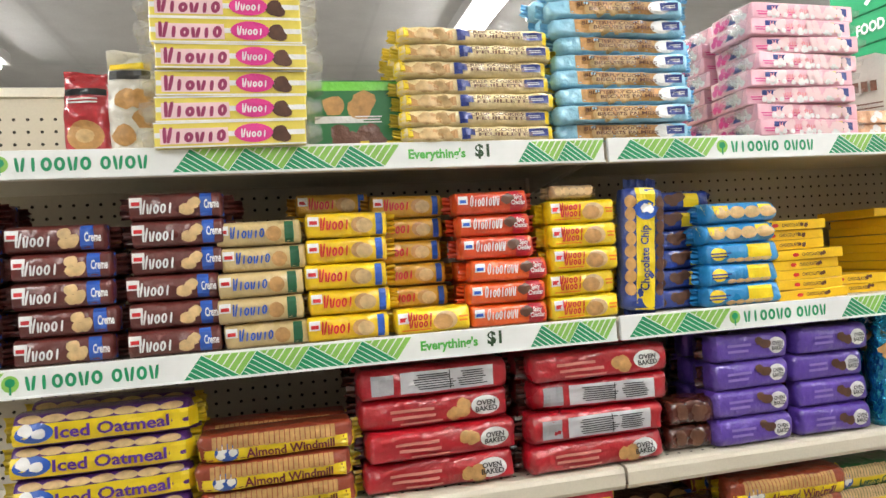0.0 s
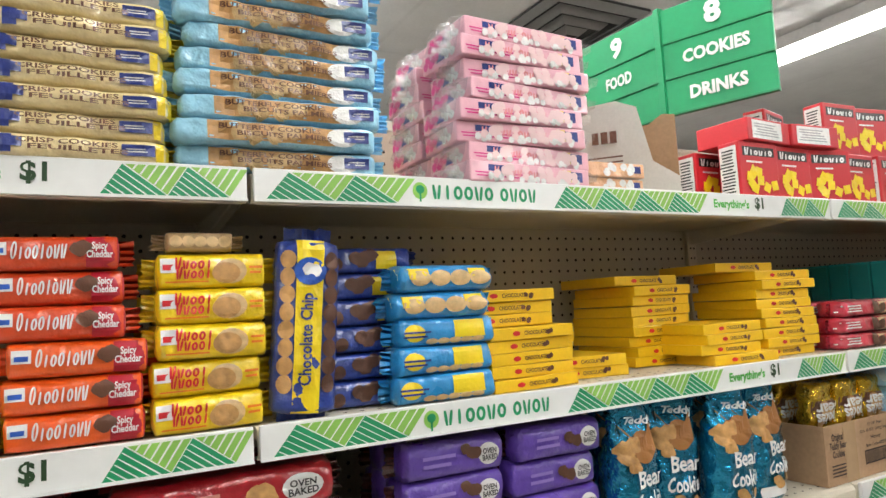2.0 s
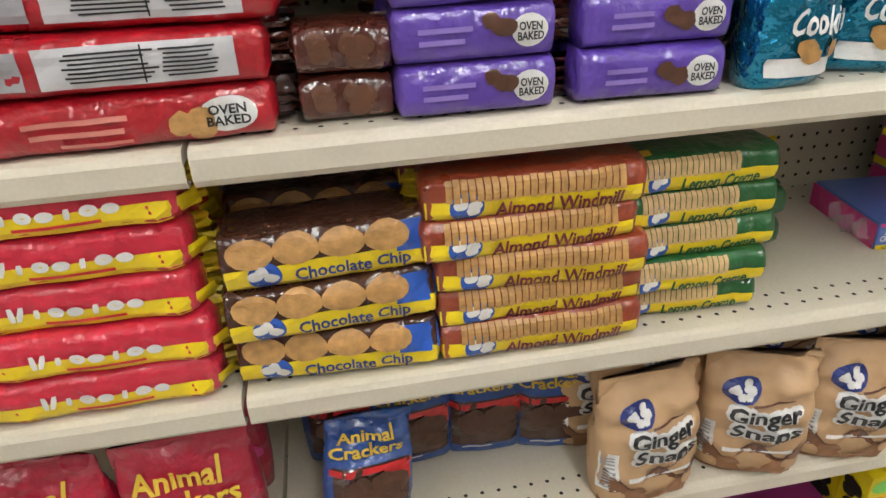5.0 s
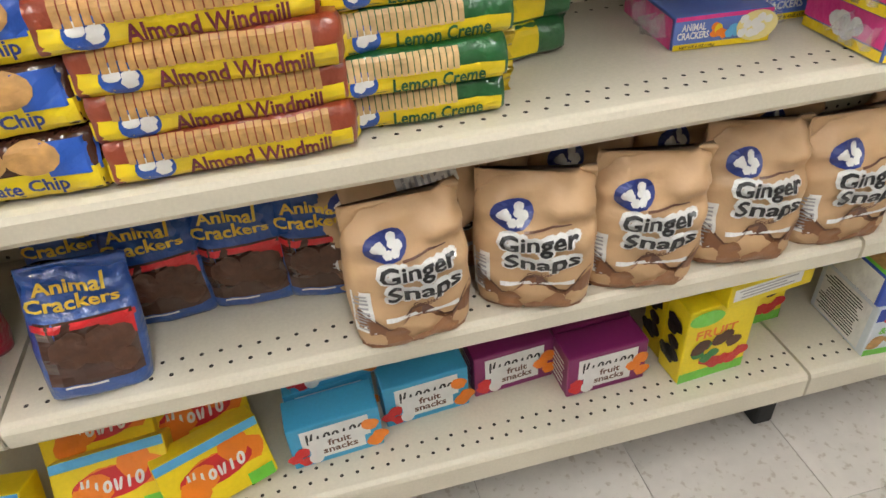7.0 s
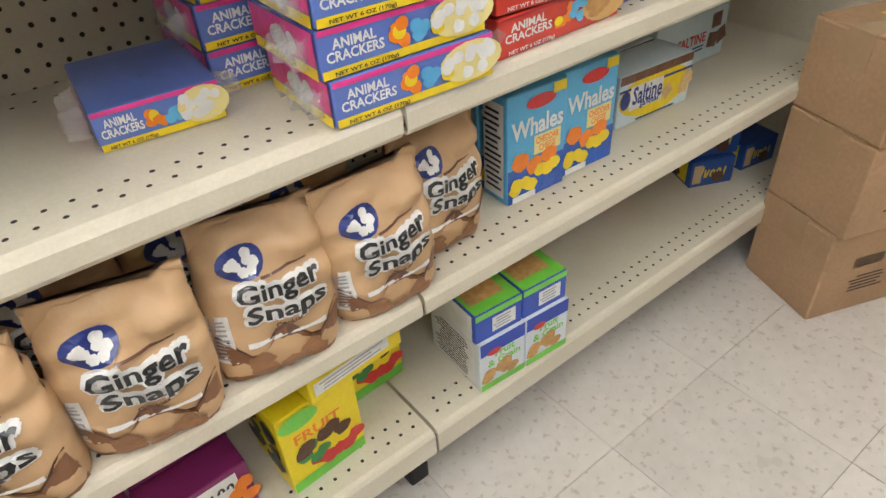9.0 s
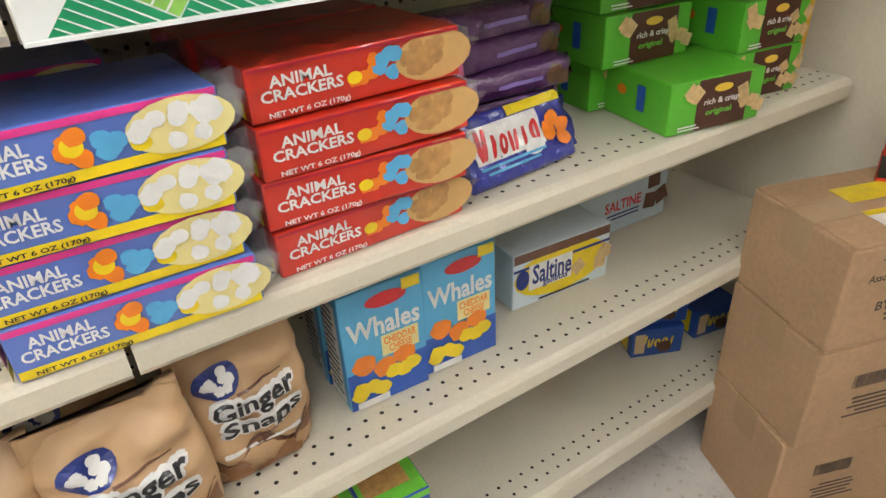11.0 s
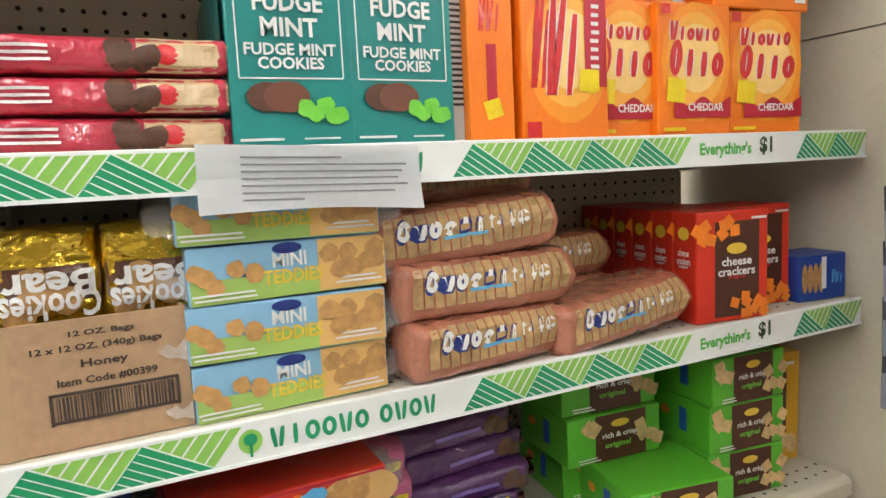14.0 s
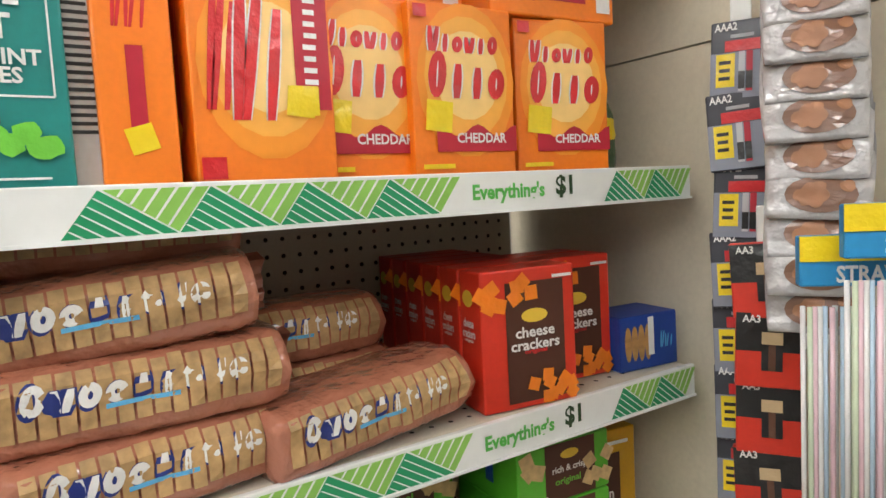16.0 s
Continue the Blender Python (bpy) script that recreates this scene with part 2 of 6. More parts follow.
def mark_shape(kind, cx, cz, w, h, extra, flat, seed):
    rnd = random.Random(seed)
    if kind == "r":
        return grid_patch(cx, cz, w, h, 1 if flat else max(2, int(w / 0.012)), 1 if flat else max(2, int(h / 0.006)))
    if kind == "e":
        return disc_patch(cx, cz, w, h, 18)
    if kind == "t":
        vs, fs = glyphs(extra)
        return [(cx + a * w, cz + b * h) for a, b in vs], fs
    if kind == "b":
        n = extra or 3
        return merged([grid_patch(cx - w * rnd.uniform(0, 0.12), cz + h * ((i + 0.5) / n - 0.5), w * rnd.uniform(0.7, 1), h / n * 0.45, 1 if flat else 5, 1) for i in range(n)])
    if kind == "g":
        out, x = [], -0.5
        while x < 0.49:
            bw = rnd.choice((0.008, 0.014, 0.022))
            out.append(grid_patch(cx + (x + bw / 2) * w, cz, bw * w, h, 1, 1))
            x += bw + rnd.choice((0.01, 0.016))
        return merged(out)
    if kind in "kq":
        n = extra or 6
        s = math.sqrt(w * h / n) * 1.15
        out = []
        for i in range(n):
            px, pz = cx + w * rnd.uniform(-0.42, 0.42), cz + h * rnd.uniform(-0.35, 0.35)
            if kind == "k":
                out.append(disc_patch(px, pz, s, s * 0.9, 12, 0.13, rnd))
            else:
                a = rnd.uniform(0, 1.5)
                c, d = math.cos(a) * s / 2, math.sin(a) * s / 2
                out.append(([(px - c, pz - d), (px + d, pz - c), (px + c, pz + d), (px - d, pz + c)], [(0, 1, 2, 3)]))
        return merged(out, 0.00012)
    if kind == "w":
        n, thick = extra if isinstance(extra, tuple) else (extra or 6, 0.30)
        return shape_row(cx, cz, w, h, n, random.Random(n * 7 + 3), thick)
    if kind == "o":
        vs, fs = glyphs(extra)
        ring = [(math.cos(k * math.pi / 4) * 0.13 * h, math.sin(k * math.pi / 4) * 0.13 * h) for k in range(8)]
        return merged([([(cx + a * w + dx, cz + b * h + dz) for a, b in vs], fs) for dx, dz in ring], 0.00002)
    if kind == "p":
        n = 14
        vs = []
        for i in range(n + 1):
            x = cx + w * (i / n - 0.5)
            vs += [(x, cz - h / 2), (x, cz + h / 2 * (0.55 + 0.45 * math.cos(i * 2 * math.pi / 7)))]
        return vs, [(2 * i, 2 * i + 2, 2 * i + 3, 2 * i + 1) for i in range(n)]
    if kind == "v":
        n = extra or 16
        return merged([(grid_patch(cx + w * ((i + 0.5) / n - 0.5), cz, w / n * 0.84, h * rnd.uniform(0.9, 1.0), 1, 5) if n >= 10 else disc_patch(cx + w * ((i + 0.5) / n - 0.5), cz, w / n * 1.05, h * rnd.uniform(0.9, 1.0), 14)) for i in range(n)], 0.00006)
    return [], []


def pack(name, shape, w, h, d, body_mat, marks, label, category="package", group="", fin_mat=None, seed=1, crinkle=0.0055, side=None):
    """A filled package at the origin: its base's middle at 0, its front towards -y. shape: box, sleeve (lies along x), bag (stands)."""
    top = root(name, label, category, group)
    rnd = random.Random(seed)
    off = Vector((seed * 3.1, seed * 1.7, 0))

    def ripple(x, z):
        loose = 0.7 + 1.5 * (z / h) ** 2 if shape == "bag" else 0.7 + 1.2 * abs(2 * x / w) ** 3
        fold = 1 - abs(noise.noise(Vector((x * 30 + z * 14, z * 26 - x * 9, 5)) + off)) * 2
        return loose * crinkle * (noise.noise(Vector((x * 22, z * 40, 0)) + off) + 0.45 * fold)

    if shape == "box":
        part("carton", block(bmesh.new(), -w / 2, w / 2, -d / 2, d / 2, 0, h, min(0.0025, h * 0.08)), body_mat, top)
        front = lambda x, z: -d / 2
        if body_mat.name.startswith("wrapped"):
            for sg in (-1, 1):
                bmx, n, m_ = bmesh.new(), 7, 3
                bvs = [bmx.verts.new((sg * (w / 2 + 0.001 + 0.022 * j / m_ + 0.006 * rnd.random() * (j > 0)), -d / 2 + 0.004 + (d - 0.008) * 0.55 * k / n + 0.008 * (rnd.random() - 0.5), h * (0.5 + (0.46 - 0.20 * j / m_) * math.sin(k * 2.4 + seed)) + 0.004 * rnd.random())) for j in range(m_ + 1) for k in range(n + 1)]
                for j in range(m_):
                    for k in range(n):
                        bmx.faces.new([bvs[j * (n + 1) + k], bvs[j * (n + 1) + k + 1], bvs[(j + 1) * (n + 1) + k + 1], bvs[(j + 1) * (n + 1) + k]])
                part("film_end", bmx, clear_film, top, "loose clear film end", True)
    else:
        nx, na = (30, 22) if shape == "sleeve" else (34, 36)

        def section(s):
            """half sizes across the run at s in -1..1"""
            if shape == "sleeve":
                f = min(1.0, max(0.0, (1 - abs(s)) / 0.07))
                k = math.sqrt(max(0.0, 1 - (1 - f) ** 2))
                return h / 2 * (0.55 + 0.45 * k), d / 2 * (0.40 + 0.60 * k)
            zz = (s + 1) / 2
            f = min(1.0, zz / 0.07)
            up = min(1.0, max(0.0, (1 - zz) / 0.42))
            return w / 2 * (0.93 + 0.07 * math.sin(math.pi * min(1, zz * 1.2))), d / 2 * max(0.05, (0.72 + 0.28 * math.sqrt(f)) * (up ** 0.75))

        vs, fs = [], []
        e = 2 / 4.0 if shape == "sleeve" else 2 / 2.8
        for i in range(nx + 1):
            s = 2 * i / nx - 1
            if shape == "sleeve":
                s = math.copysign(abs(s) ** 0.75, s)
            p, q = section(s)
            for k in range(na):
                a = 2 * math.pi * (k + 0.5) / na
                c, sn = math.cos(a), math.sin(a)
                u, v = p * math.copysign(abs(c) ** e, c), q * math.copysign(abs(sn) ** e, sn)
                if shape == "sleeve":
                    x, y, z = s * w / 2, v, h / 2 + u
                else:
                    x, y, z = u, v, (s + 1) / 2 * h
                y += ripple(x, z) * (1 if y < 0 else -1)
                if shape == "bag" and s > 0.9:
                    z += 0.008 * noise.noise(Vector((x * 18, 0, seed)))
                vs.append((x, y, z))
        for i in range(nx):
            for k in range(na):
                k2 = (k + 1) % na
                fs.append((i * na + k, (i + 1) * na + k, (i + 1) * na + k2, i * na + k2))
        fs += [tuple(range(na)), tuple(nx * na + k for k in reversed(range(na)))]
        link_mesh("wrapper" if shape == "sleeve" else "bag_body", vs, [tuple(reversed(f)) for f in fs], body_mat, top, smooth=True)
        if shape == "sleeve":
            for sg in (-1, 1):
                fv, n = [], 8
                for j in range(2):
                    for k in range(n + 1):
                        z = h * (0.12 + 0.76 * k / n)
                        fv.append((sg * (w / 2 + (0.016 + 0.006 * rnd.random()) * j - 0.003), 0.0012 * (-1) ** k + 0.012 * (rnd.random() - 0.5) * j, z))
                ff = [(k, k + 1, n + 2 + k, n + 1 + k) for k in range(n)]
                bmx = bmesh.new()
                bvs = [bmx.verts.new(v) for v in fv]
                for q in ff:
                    bmx.faces.new([bvs[i] for i in q])
                bmesh.ops.solidify(bmx, geom=bmx.faces[:], thickness=0.0008)
                part("crimped_end", bmx, fin_mat or body_mat, top)

            def front(x, z):
                p, q = section(max(-1, min(1, x / (w / 2))))
                r = min(0.97, abs((z - h / 2) / p))
                return -q * (1 - r ** 4.0) ** (1 / 4.0) + ripple(x, z)
        else:
            def front(x, z):
                p, q = section(max(-1, min(1, 2 * z / h - 1)))
                r = min(0.985, abs(x / p))
                return -q * (1 - r ** 2.8) ** (1 / 2.8) + ripple(x, z)
    layer = 0
    for kind, cx, cz, mw, mh, m, *extra in marks:
        layer += 1
        text = extra[0] if extra else None
        v2, f2 = mark_shape(kind, cx * w / 2, h / 2 + cz * h / 2, mw * w, mh * h, text, shape == "box", seed + layer)
        lift = 0.0004 + 0.00025 * layer
        if shape != "box":
            lift += 0.0006 if kind in "rpeo" else 0.0014
            lift += 0.0026 if kind == "t" else 0.0008 if kind == "o" else 0.0
        ob = link_mesh(PART_NAMES[kind], [(q[0], front(q[0], q[1]) - lift - sum(q[2:]), q[1]) for q in v2], f2, m, top)
        if kind in "kqvbgw":
            ob["kind"] = "stuff"
    for kind, cx, cz, mw, mh, m, *extra in (side or []):
        layer += 1
        v2, f2 = mark_shape(kind, cx * d / 2, h / 2 + cz * h / 2, mw * d, mh * h, extra[0] if extra else None, True, seed + layer)
        ob = link_mesh(PART_NAMES[kind], [(-w / 2 - 0.0004 - 0.00025 * layer - sum(q[2:]), -q[0], q[1]) for q in v2], f2, m, top)
        if kind in "kqvbgw":
            ob["kind"] = "stuff"
    return top


JIT = random.Random(7)


def put(proto, poses):
    """Stands the proto at the first pose and copies of it at the rest."""
    for m in poses[1:]:
        copy_thing(proto, m)
    proto.matrix_basis = poses[0]
    return proto


def pile(proto, x, y, z, rows, pitch, deep=1, dstep=0.1, jx=0.006, ja=1.2, lean=0.0, rz=0.0):
    """A stack: x of its middle, y of its front, rows high and deep rows back."""
    out = []
    for j in range(deep):
        for i in range(rows):
            out.append(pose(x + JIT.uniform(-jx, jx) + lean * i, y + j * dstep + JIT.uniform(-jx, jx), z + i * pitch, 0, JIT.uniform(-0.7, 0.7), rz + JIT.uniform(-ja, ja)))
    return put(proto, out)

# ---- the store's shell ----
def panel(name, x0, x1, y0, y1, z0, z1, material, label, category):
    ob = slab(name, x0, x1, y0, y1, z0, z1, material, None, label, 0.0)
    return tagged(ob, label, category, kind="structure")


floor_ob = panel("floor", -6, 9, -5, 9, -0.05, -0.003, mat("tile_joint", (0.34, 0.31, 0.27), 0.6), "dark joints under cream vinyl floor tiles", "floor")
ceiling_paint = mat("ceiling_tile", (0.80, 0.81, 0.81), 0.85, bump=0.25, scale=120, vary=0.05)
bm = bmesh.new()
block(bm, -6, 9, -5, 9, CEIL + 0.012, CEIL + 0.06)
ceiling = tagged(part("ceiling", bm, ceiling_paint), "pale grey suspended ceiling of large tiles", "ceiling", kind="structure")
vs, fs = [], []
for i in range(-10, 15):
    vs, fs = merged([(vs, fs), ([(i * 0.61 - 0.012, -5, CEIL + 0.004), (i * 0.61 + 0.012, -5, CEIL + 0.004), (i * 0.61 + 0.012, 9, CEIL + 0.004), (i * 0.61 - 0.012, 9, CEIL + 0.004)], [(0, 3, 2, 1)])])
for j in range(-4, 8):
    vs, fs = merged([(vs, fs), ([(-6, j * 1.22 - 0.012, CEIL), (9, j * 1.22 - 0.012, CEIL), (9, j * 1.22 + 0.012, CEIL), (-6, j * 1.22 + 0.012, CEIL)], [(0, 3, 2, 1)])])
tagged(link_mesh("ceiling_grid", vs, fs, mat("ceiling_rail", (0.75, 0.76, 0.76), 0.5)), "thin white metal ceiling grid rails", "ceiling grid", kind="structure")
shop_paint = mat("shop_wall_paint", (0.66, 0.65, 0.62), 0.7, bump=0.05, scale=90)
for nm, b in (("wall_north", (-6, 9, 9, 9.1, -0.05, CEIL + 0.1)), ("wall_south", (-6, 9, -5.1, -5, -0.05, CEIL + 0.1)), ("wall_west", (-6.1, -6, -5, 9, -0.05, CEIL + 0.1)), ("wall_east", (9, 9.1, -5, 9, -0.05, CEIL + 0.1))):
    panel(nm, *b, shop_paint, "plain off-white painted store wall", "wall")


# Out-of-view panel added across the aisle to keep low light off the shelves.
panel("wall_opposite", -5.5, 6.5, -1.85, -1.75, 0.0, 2.0, mat("light_block_paint", (0.30, 0.28, 0.25), 0.6, bump=0.05), "plain unseen panel across the aisle, added to block light", "wall")


def tube_light(x, y):
    top = root("ceiling_light", "long white fluorescent tube light on the ceiling", "ceiling light", "fluorescent lights")
    slab("housing", -0.10, 0.10, -TUBE_LENGTH / 2, TUBE_LENGTH / 2, -0.06, 0.01, mat("lamp_enamel", (0.8, 0.8, 0.8), 0.4), top)
    glow = mat("tube_glow", (1.0, 0.98, 0.94), 0.4, emit=34.0)
    for dx in (-0.045, 0.045):
        bm = bmesh.new()
        bmesh.ops.create_cone(bm, cap_ends=True, segments=12, radius1=0.019, radius2=0.019, depth=TUBE_LENGTH - 0.1, matrix=pose(dx, 0, -0.085, 90, 0, 0))
        part("tube", bm, glow, top, smooth=True)
    top.matrix_basis = pose(x, y, CEIL)


for tx, ty in TUBES:
    tube_light(tx, ty - 1.5)


def vent(x, y):
    top = root("ceiling_vent", "square stepped metal air vent in the ceiling", "air vent")
    dark, pale = mat("vent_dark", (0.05, 0.05, 0.05), 0.7), mat("vent_enamel", (0.45, 0.45, 0.44), 0.5)
    slab("backing", -0.3, 0.3, -0.3, 0.3, -0.002, 0.01, dark, top)
    for k, s in enumerate((0.30, 0.225, 0.15, 0.075)):
        bm = bmesh.new()
        zt = -0.005 - 0.012 * k
        ring = []
        for (a, zz) in ((s, zt), (s - 0.035, zt - 0.03)):
            ring.append([bm.verts.new((sx * a, sy * a, zz)) for sx, sy in ((-1, -1), (1, -1), (1, 1), (-1, 1))])
        for i in range(4):
            bm.faces.new((ring[0][i], ring[0][(i + 1) % 4], ring[1][(i + 1) % 4], ring[1][i]))
        bmesh.ops.solidify(bm, geom=bm.faces[:], thickness=0.003)
        part("louvre", bm, pale, top)
    top.matrix_basis = pose(x, y, CEIL)


vent(2.05, 1.78)


def aisle_sign():
    top = root("aisle_sign", "green folded aisle sign with white numbers and words", "sign")
    W, x0 = 0.40, 0.0
    # two boards meet at a hinge edge, each of three planks
    for side, rz, words in ((0, -71.0, ("8", "COOKIES", "DRINKS")), (1, 94.0, ("9", "FOOD", ""))):
        m = pose(0, 0, 0, 0, 0, rz)
        for k, word in enumerate(words):
            z1 = 0.0 - 0.137 * k
            bm = block(bmesh.new(), 0.012, 0.40, -0.008, 0.008, z1 - 0.132, z1, 0.003)
            bmesh.ops.transform(bm, matrix=m, verts=bm.verts[:])
            part("board", bm, sign_green, top)
            bm = block(bmesh.new(), 0.012, 0.40, -0.012, 0.012, z1 - 0.137, z1 - 0.129, 0.001)
            bmesh.ops.transform(bm, matrix=m, verts=bm.verts[:])
            part("rail", bm, mat("sign_rail", (0.0, 0.2, 0.07), 0.4), top)
            if word:
                gv, gf = glyphs(word, 0.04)
                hh = 0.050 if len(word) > 1 else 0.085
                ww = 0.034 * len(word) if len(word) > 1 else 0.062
                yy = -0.0125 if side == 0 else 0.0125
                sx = 1 if side == 0 else -1
                link_mesh("lettering", [m @ Vector((0.205 + sx * a * ww, yy, z1 - 0.066 + b * hh)) for a, b in gv], gf, white, top)
    slab("hinge_post", -0.014, 0.014, -0.014, 0.014, -0.46, 0.01, sign_green, top)
    slab("bracket", -0.012, 0.012, 0.014, 0.24, -0.46, -0.442, sign_green, top)
    return top


SIGN = aisle_sign()
SIGN.matrix_basis = pose(1.03, 0.245, 2.181)
SIGN.scale = (0.632, 0.632, 0.632)

# ---- shelving ----
SEC = 1.22
DEPTH = 0.38
LEVELS = {k: (1.686, 1.362, 1.092, 0.785, 0.497, 0.198) for k in (-1, 0, 1)}


# Flat dark octagons on the surface; their colour paints the shade inside holes.
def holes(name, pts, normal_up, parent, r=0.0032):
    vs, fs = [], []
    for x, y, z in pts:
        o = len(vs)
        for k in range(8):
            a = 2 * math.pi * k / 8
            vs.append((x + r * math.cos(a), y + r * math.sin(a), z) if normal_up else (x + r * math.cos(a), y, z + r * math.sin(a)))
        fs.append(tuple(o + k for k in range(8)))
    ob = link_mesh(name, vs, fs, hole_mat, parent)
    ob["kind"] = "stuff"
    return ob


def shelf(x0, z, is_base):
    nm = "base_shelf" if is_base else "shelf"
    top = root(nm, "cream enamelled steel base shelf with punched holes" if is_base else "cream enamelled steel store shelf with punched holes", "shelf", "gondola shelves")
    drop = 0.062 if is_base else 0.040
    prof = [(DEPTH, 0), (0.012, 0), (0.004, -0.003), (0.0, -0.010), (0.0, -drop + 0.008), (0.006, -drop), (0.018, -drop), (0.018, -drop + 0.003), (0.004, -drop + 0.006), (0.006, -0.016), (0.02, -0.016), (DEPTH, -0.016)]
    n, vs = len(prof), []
    for x in (x0 + 0.003, x0 + SEC - 0.003):
        vs += [(x, y, z + dz) for y, dz in prof]
    fs = [(k, (k + 1) % n, n + (k + 1) % n, n + k) for k in range(n)] + [tuple(range(n - 1, -1, -1)), tuple(range(n, 2 * n))]
    link_mesh("deck", vs, fs, metal_beige, top)
    pts = []
    for i in range(47):
        pts += [(x0 + 0.04 + i * 0.0254 - 0.012, 0.034, z + 0.0006), (x0 + 0.04 + i * 0.0254, 0.060, z + 0.0006)]
    if is_base or z < 1:
        pts += [(x0 + 0.04 + i * 0.0254, 0.335, z + 0.0006) for i in range(47)]
    holes("punched_holes", pts, True, top)
    if not is_base:
        for bx in (x0 + 0.006, x0 + SEC - 0.009):
            ys = ((0.05, z - 0.0165), (DEPTH - 0.002, z - 0.0165), (DEPTH - 0.002, z - 0.055), (0.07, z - 0.028))
            vs = [(bx + dx, y, zz) for dx in (0, 0.003) for y, zz in ys]
            link_mesh("bracket", vs, [(0, 1, 2, 3), (7, 6, 5, 4), (0, 4, 5, 1), (1, 5, 6, 2), (2, 6, 7, 3), (3, 7, 4, 0)], metal_beige, top)
    else:
        bm = block(bmesh.new(), x0 + SEC - 0.03, x0 + SEC + 0.012, 0.055, 0.097, 0.0, 0.135, 0.006)
        part("levelling_foot", bm, mat("black_rubber", (0.02, 0.02, 0.02), 0.6), top, "black rubber foot")
        slab("kick_plate", x0 + 0.01, x0 + SEC - 0.01, 0.10, 0.112, 0.01, z - 0.02, mat("kick_enamel", (0.12, 0.10, 0.08), 0.6), top)
    return top


def back_panel(x0):
    top = root("pegboard_panel", "cream pegboard back panel with rows of holes", "back panel", "pegboard panels")
    slab("board", x0, x0 + SEC, DEPTH, DEPTH + 0.02, 0.1, 1.87, peg, top)
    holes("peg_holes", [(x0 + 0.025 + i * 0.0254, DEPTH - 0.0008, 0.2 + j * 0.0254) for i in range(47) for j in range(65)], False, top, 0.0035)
    slab("upright", x0 - 0.016, x0 + 0.016, DEPTH - 0.012, DEPTH - 0.001, 0.1, 1.88, metal_beige, top)
    slab("top_rail", x0, x0 + SEC, DEPTH - 0.006, DEPTH + 0.03, 1.87, 1.89, metal_edge, top)
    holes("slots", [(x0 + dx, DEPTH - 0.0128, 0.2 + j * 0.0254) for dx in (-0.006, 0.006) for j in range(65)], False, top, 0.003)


STRIP_H = 0.036


def price_strip(x0, z):
    """The printed price channel: leaf pattern, tree mark, name bars, offer."""
    top = root("price_strip", "white shelf strip printed with green leaf stripes", "price strip", "price strips")
    slab("channel", x0 + 0.004, x0 + SEC - 0.004, -0.009, -0.001, z - STRIP_H - 0.004, z + 0.004, white_strip, top, bevel=0.0015)
    slab("clear_lip", x0 + 0.004, x0 + SEC - 0.004, -0.0115, -0.009, z - STRIP_H - 0.004, z - STRIP_H - 0.001, white_strip, top, bevel=0.0)
    dk, lt, wh = [], [], []
    zb, ht = z - STRIP_H, STRIP_H
    for a, b in ((0.02, 0.205), (0.48, 0.815), (1.05, 1.195)):
        n = max(2, round((b - a) / 0.075))
        c = (b - a) / n
        for i in range(n):
            u = x0 + a + i * c
            dk.append(([(u, zb), (u + c * 0.98, zb), (u + c * 0.32, zb + ht)], [(0, 1, 2)]))
            lt.append(([(u + c * 0.36, zb + ht), (u + c * 0.99, zb + 0.001), (u + c * 1.30, zb + ht)], [(0, 1, 2)]))
            for k in range(1, 6):
                f = k / 6
                p, q = (u + c * 0.98 * f, zb), (u + c * 0.32 * f, zb + ht * f)
                wh.append(([p, (p[0] + 0.0028, p[1]), (q[0] + 0.0022, q[1]), q], [(0, 1, 2, 3)]))
                p, q = (u + c * (0.36 + 0.94 * f), zb + ht), (u + c * (0.36 + 0.63 * f), zb + ht * (1 - f))
                wh.append(([p, q, (q[0] + 0.0022, q[1]), (p[0] + 0.0028, p[1])], [(0, 1, 2, 3)]))
    for nm, patches, m, yy in (("dark_leaf_print", dk, green_dark, -0.0094), ("light_leaf_print", lt, green_light, -0.0095), ("leaf_stripes", wh, white_strip, -0.0100)):
        vs, fs = merged(patches)
        link_mesh(nm, [(x, yy, zz) for x, zz in vs], fs, m, top)["kind"] = "stuff"
    zc = z - STRIP_H / 2
    rnd = random.Random(11)
    names = [shape_row(x0 + 0.312, zc, 0.108, 0.021, 6, rnd, 0.27, 0.0, False), shape_row(x0 + 0.411, zc, 0.070, 0.021, 4, rnd, 0.27, 0.0, False)]
    vs, fs = merged(names)
    link_mesh("brand_mark", [(x, -0.0097, zz) for x, zz in vs], fs, green_dark, top)["kind"] = "stuff"
    vs, fs = disc_patch(x0 + 0.240, zc + 0.001, 0.024, 0.025, 14)
    link_mesh("tree_badge", [(x, -0.0096, zz) for x, zz in vs], fs, green_light, top)
    vs, fs = merged([disc_patch(x0 + 0.240, zc + 0.003, 0.014, 0.013, 10), grid_patch(x0 + 0.240, zc - 0.008, 0.003, 0.014, 1, 1)])
    link_mesh("tree_mark", [(x, -0.0101, zz) for x, zz in vs], fs, green_dark, top)
    gv, gf = glyphs("Everything's", 0.035)
    link_mesh("lettering", [(x0 + 0.905 + a * 0.10, -0.0097, zc - 0.001 + b * 0.022) for a, b in gv], gf, mat("print_mid_green", (0.10, 0.48, 0.08), 0.4), top)
    gv, gf = glyphs("$1", 0.035)
    link_mesh("price_lettering", [(x0 + 0.985 + a * 0.026, -0.0098, zc + 0.003 + b * 0.026) for a, b in gv], gf, mat("print_price", (0.02, 0.06, 0.02), 0.4), top)


